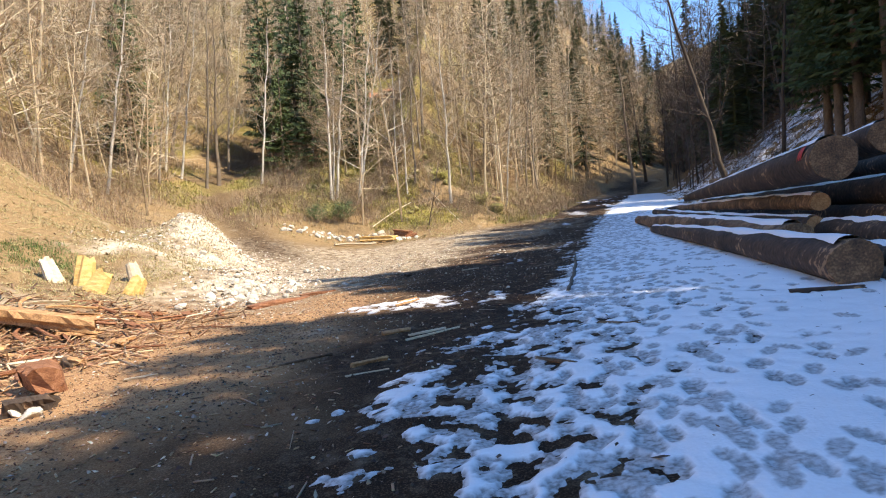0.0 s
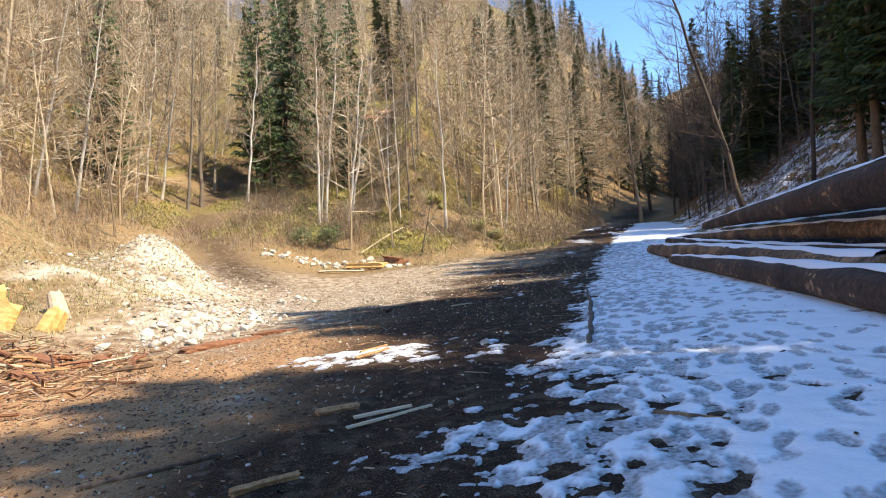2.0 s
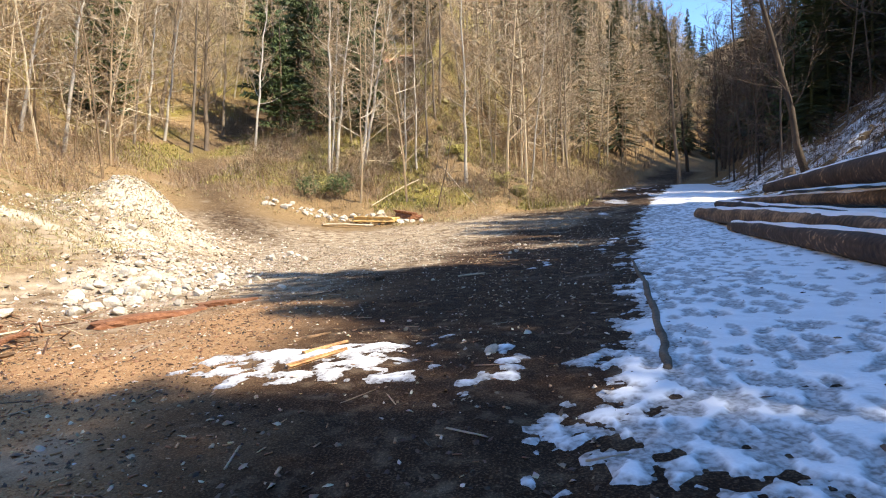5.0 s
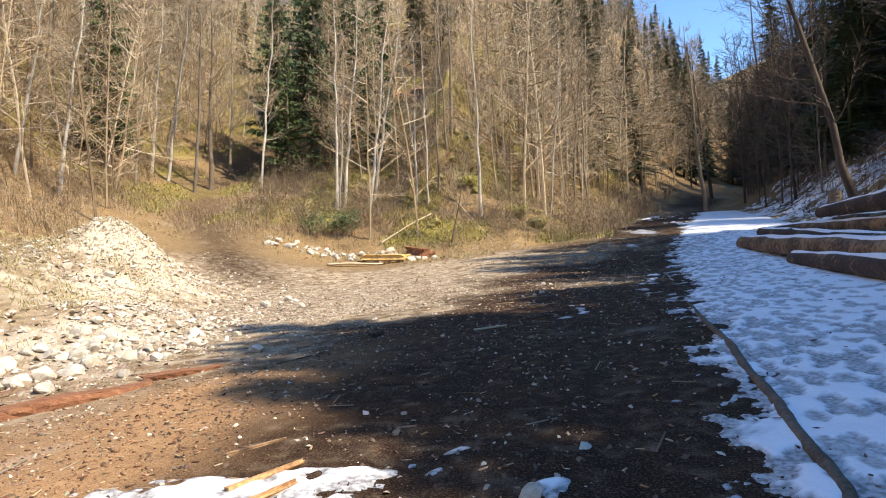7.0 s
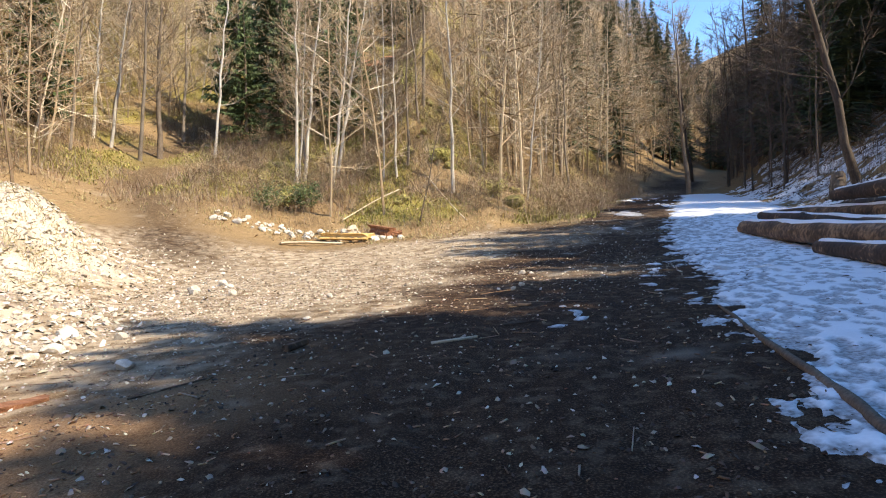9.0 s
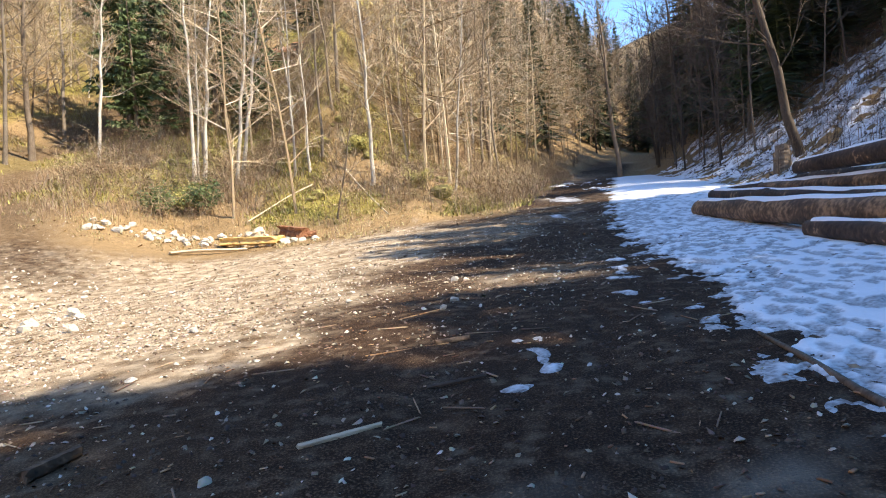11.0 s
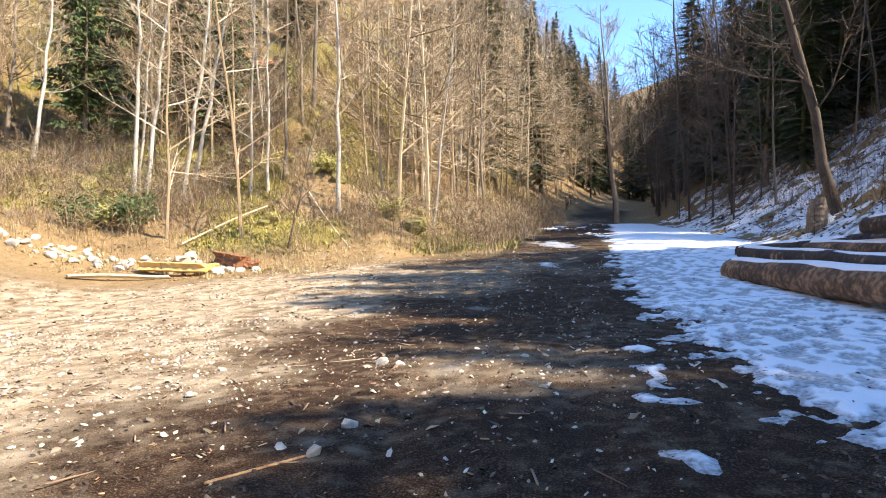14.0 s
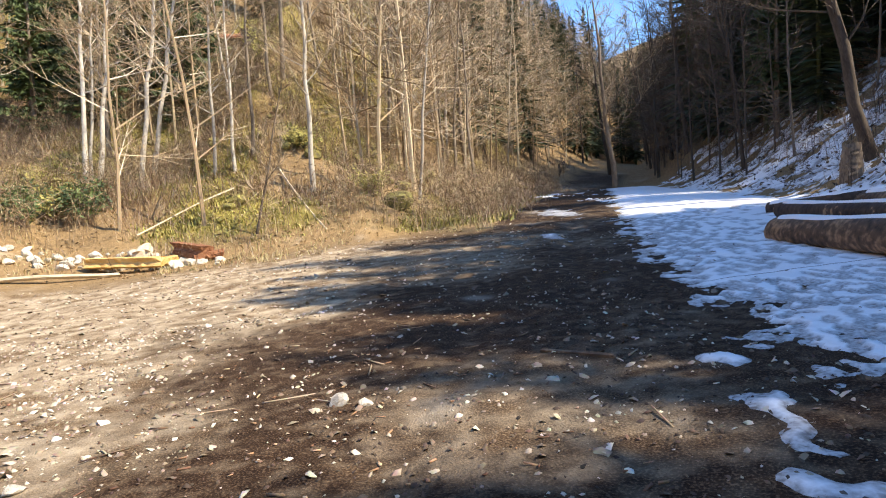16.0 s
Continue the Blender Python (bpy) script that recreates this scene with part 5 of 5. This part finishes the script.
# bark and wood waste beside the track
lying("bark_slab", -4.75, 16.3, 1.9, 50, 0.26, ROTTEN, "long reddish slab of rotten bark on the earth", "bark", 7, 0.15, flat=0.22, bend=0.25)
lying("bark_slab", -3.95, 17.5, 1.1, 40, 0.17, ROTTEN, "reddish flake of rotten bark on the earth", "bark", 17, 0.15, flat=0.25, bend=0.12)
for x, y, r, tall, slant, m, seed, text in ((-11.5, 16.9, 0.22, 0.7, -0.35, WHITE_WOOD, 8, "pale split block standing on the wood heap"), (-10.9, 17.2, 0.34, 0.75, 0.15, FRESH, 9, "bright yellow split block standing on the wood heap"),
                                            (-10.3, 16.7, 0.36, 0.5, 0.35, FRESH, 10, "orange-yellow split block leaning on the wood heap"), (-9.6, 17.4, 0.28, 0.42, 0.3, FRESH, 11, "yellow split block at the edge of the wood heap"),
                                            (-9.9, 18.4, 0.26, 0.6, -0.2, WHITE_WOOD, 18, "whitish split block behind the wood heap")):
    billet("wood_block", (x, y, hz(x, y) - 0.08), (x + slant, y + 0.1, hz(x, y) + tall), r, m, text, "wood", seed, flat=0.8, taper=0.75, rough=0.025)
lying("bark_slab", -8.9, 12.4, 2.3, 10, 0.36, CUT, "thick slab of orange bark on the debris heap", "bark", 12, 0.9, flat=0.4)
lying("rotten_stump", -5.7, 7.9, 1.0, -50, 0.36, ROTTEN, "crumbling red rotten stump at the track's edge", "stump", 13, 0.5)
lying("rotten_chunk", -5.0, 6.6, 0.5, 20, 0.18, LOG_BARK, "dark wet wood chunk beside pale stones", "wood", 14, 0.5)
for i in range(120):
    u = abs(pool.gauss(0, 0.5))
    x, y = -10.2 + 4.6 * min(u, 1.1), pool.uniform(8.6, 15.8)
    lying("stick", x, y, pool.uniform(0.3, 1.5), pool.uniform(-75, 80), pool.uniform(0.012, 0.055), pool.choice([CUT, CUT, ROTTEN, ROTTEN, WHITE_WOOD, LOG_PALE]), "splintered stick in the heap of wood waste", seed=100 + i, lift=pool.uniform(0.8, 4), bend=pool.uniform(0, 0.12))
for i in range(26):
    x, y = pool.uniform(-10.2, -6.2), pool.uniform(8.8, 15.4)
    lying("bark_flake", x, y, pool.uniform(0.35, 0.9), pool.uniform(-80, 80), pool.uniform(0.07, 0.16), pool.choice([CUT, ROTTEN, ROTTEN]), "torn flake of orange-brown bark in the heap of wood waste", "bark", 400 + i, pool.uniform(0.4, 1.2), flat=0.3, bend=pool.uniform(0, 0.15))
for x, y, L, a, r, m in ((-2.0, 7.6, 1.1, 25, 0.025, LOG_PALE), (-0.85, 7.0, 0.5, 35, 0.045, CUT), (-0.8, 6.5, 0.55, 30, 0.018, WHITE_WOOD), (-0.2, 8.8, 0.6, 15, 0.025, WHITE_WOOD), (1.35, 5.9, 0.55, -50, 0.035, LOG_PALE), (2.45, 7.5, 0.6, -40, 0.03, LOG_PALE),
                         (-0.7, 9.0, 0.45, 20, 0.05, CUT), (-0.1, 8.6, 0.9, 25, 0.022, WHITE_WOOD), (-0.8, 12.4, 0.8, 55, 0.04, CUT), (-0.85, 12.9, 0.6, 50, 0.035, CUT), (-1.2, 13.6, 0.5, 40, 0.02, LOG_PALE), (0.7, 19.3, 0.6, 20, 0.025, WHITE_WOOD), (-1.35, 19.5, 0.45, 70, 0.07, LOG_PALE),
                         (1.6, 20.2, 0.5, 0, 0.02, LOG_BARK), (1.4, 23.6, 0.7, 30, 0.014, CUT), (1.7, 21.7, 0.4, 15, 0.035, LOG_PALE), (4.35, 27.4, 0.7, -40, 0.03, LOG_PALE), (1.2, 21.6, 0.9, 5, 0.014, CUT), (-2.2, 17.9, 0.9, 50, 0.016, LOG_PALE), (5.45, 7.9, 0.9, -20, 0.07, LOG_BARK), (-4.3, 7.9, 0.45, 15, 0.03, WHITE_WOOD)):
    lying("stick", x, y, L, a, r, m, "broken stick lying on the trodden ground", seed=int(x * 10 + y * 7))
billet("split_log", (6.2, 7.2, 0.55), (7.0, 9.2, 0.6), 0.16, LOG_PALE, "short split log end resting in the snow", "log", 30)
# dead poles leaning on the slope
billet("fallen_pole", (-1.55, 49.0, 5.0), (0.75, 43.6, 2.25), 0.05, WHITE_WOOD, "thin fallen dead pole leaning down the slope", "pole", 31, bend=0.1)
billet("fallen_pole", (-3.2, 47.5, 4.2), (-5.9, 44.3, 2.5), 0.04, WHITE_WOOD, "thin grey fallen branch on the slope", "pole", 32, bend=0.15)
billet("fallen_pole", (0.3, 46.8, 3.6), (3.6, 44.6, 2.2), 0.045, LOG_PALE, "brown fallen pole at the foot of the slope", "pole", 33, bend=0.15)
# stump beside the leaning tree
stump = billet("stump", (17.1, 39.3, hz(17.1, 39.3) - 0.2), (17.15, 39.3, hz(17.1, 39.3) + 0.95), 0.36, BARK_BROWN, "old broken stump beside the leaning tree", "stump", 34, flat=1.0, taper=0.8)


def shrub(x, y, h, r, mat, label, seed):
    rnd = random.Random(seed)
    wood, leaf = Soup(), Soup()
    for _ in range(16):
        a, q = rnd.uniform(0, 6.28), rnd.uniform(0.2, 1.0)
        tip = Vector((math.cos(a) * r * q, math.sin(a) * r * q, h * rnd.uniform(0.5, 1.0)))
        wood.tube([(0, 0, -0.1), tip * 0.5 + Vector((0, 0, 0.1)), tip], [0.02, 0.014, 0.005], 4)
        for _ in range(60):
            c = tip * rnd.uniform(0.35, 1.05) + Vector((rnd.gauss(0, .15), rnd.gauss(0, .15), rnd.gauss(0, .12)))
            d = Vector((rnd.uniform(-1, 1), rnd.uniform(-1, 1), rnd.uniform(-0.5, 0.8))).normalized()
            leaf.blade(c, c + d * rnd.uniform(0.1, 0.22), 0.04, d.orthogonal().normalized())
    root = tagged(new("shrub"), label, "shrub")
    root.matrix_basis = Matrix.Translation((x, y, hz(x, y)))
    part("branchwork", wood.mesh("branchwork", BARK_BROWN), root)
    part("foliage", leaf.mesh("foliage", mat), root)


shrub(-8.4, 45.6, 1.7, 1.0, EVERGREEN, "dark evergreen shrub at the birches' foot", 1)
shrub(-10.2, 45.2, 1.5, 1.1, EVERGREEN, "low evergreen shrub among rocks", 2)
shrub(-9.3, 45.9, 1.2, 0.9, MOSSY, "yellow-green low bush beside the birches", 3)
shrub(-3.5, 57.9, 2.6, 0.8, MOSSY, "yellow-green bush on the sunny slope", 4)
shrub(2.4, 46.6, 0.9, 0.8, MOSSY, "mossy yellow bush by the boulder", 5)
shrub(-0.6, 50.5, 0.8, 0.9, MOSSY, "mossy clump on the slope", 6)

# ---- the house on the hill ----
ROOF = material("red roof tiles", [(0.3, (0.30, 0.10, 0.05)), (0.5, (0.52, 0.22, 0.12)), (0.7, (0.66, 0.36, 0.22))], 3, 0.85, 0.4)
TIMBER = material("dark timber", [(0.3, (0.03, 0.022, 0.016)), (0.6, (0.10, 0.07, 0.05))], 3, 0.85, 0.4)


def block(name, x0, x1, y0, y1, z0, z1, mat, parent, label=""):
    v = [(x, y, z) for z in (z0, z1) for y in (y0, y1) for x in (x0, x1)]
    return part(name, mesh_of(name, v, [tuple(f) for f in BOX_F], mat), parent, label)


def roof_slab(x0, x1, y0, z0, y1, z1, parent):
    v = [(x, y, z + dz) for dz in (0, 0.18) for (y, z) in ((y0, z0), (y1, z1)) for x in (x0, x1)]
    return part("roof", mesh_of("roof", v, [tuple(f) for f in BOX_F], ROOF), parent, "slope of weathered red tiles")


house = tagged(new("house"), "timber house with red tiled roofs high among the trees", "house")
HZ = 19.4
house.location = (HX, HY, HZ)
foot_z = hz(HX, HY) - HZ - 1.0
block("wall", -1.4, 0.9, 0.3, 6, foot_z, -0.5, TIMBER, house, "dark shaded timber wall")
block("wall", 0.9, 3.2, 0.0, 6, foot_z, -0.9, TIMBER, house, "dark timber wall")
block("wall", -3.0, -1.4, 0.6, 6, foot_z, -1.2, TIMBER, house, "dark timber wall")
roof_slab(0.5, 3.6, -0.6, -0.9, 3.0, 0.5, house)
roof_slab(0.5, 3.6, 6.6, -0.9, 3.0, 0.5, house)
roof_slab(-3.4, -1.0, 0.0, -1.3, 3.2, -0.1, house)
roof_slab(-3.4, -1.0, 6.6, -1.3, 3.2, -0.1, house)
roof_slab(-1.6, 1.0, 1.2, -0.5, 3.4, 0.3, house)
win = block("window", -0.9, 0.4, 0.24, 0.30, -2.4, -1.2, material("window glass", [(0.3, (0.02, 0.025, 0.03)), (0.7, (0.05, 0.06, 0.07))], 2, 0.1, 0), house, "dark window")

# ---- the mud ridge along the snow ----


def mud_ridge(bends, r, mat, label):
    """A low ridge of mud beside the snow, drawn as a half-sunk tube bowed through its bends."""
    rnd = random.Random(61)
    soup, pts = Soup(), []
    for i in range(41):
        f = i / 40 * (len(bends) - 1)
        k = min(int(f), len(bends) - 2)
        x, y = [bends[k][j] + (bends[k + 1][j] - bends[k][j]) * (f - k) for j in (0, 1)]
        x += 0.012 * math.sin(i * 0.7)
        pts.append((x, y, hz(x, y) + r * 0.25 + rnd.uniform(-0.01, 0.01)))
    soup.tube(pts, [r * min(1.0, 0.4 + i / 14) * rnd.uniform(0.9, 1.1) for i in range(41)], 9, True)
    # shares the pole name and category, though it stands for a mud ridge
    return tagged(new("fallen_pole", soup.mesh("fallen_pole", mat, True)), label, "pole")


mud_ridge(((4.3, 20.2), (3.6, 16.4), (3.07, 13.9), (2.66, 12.1), (2.45, 11.3)), 0.046, BARK_BROWN, "low mud ridge of a rut along the snow's edge")
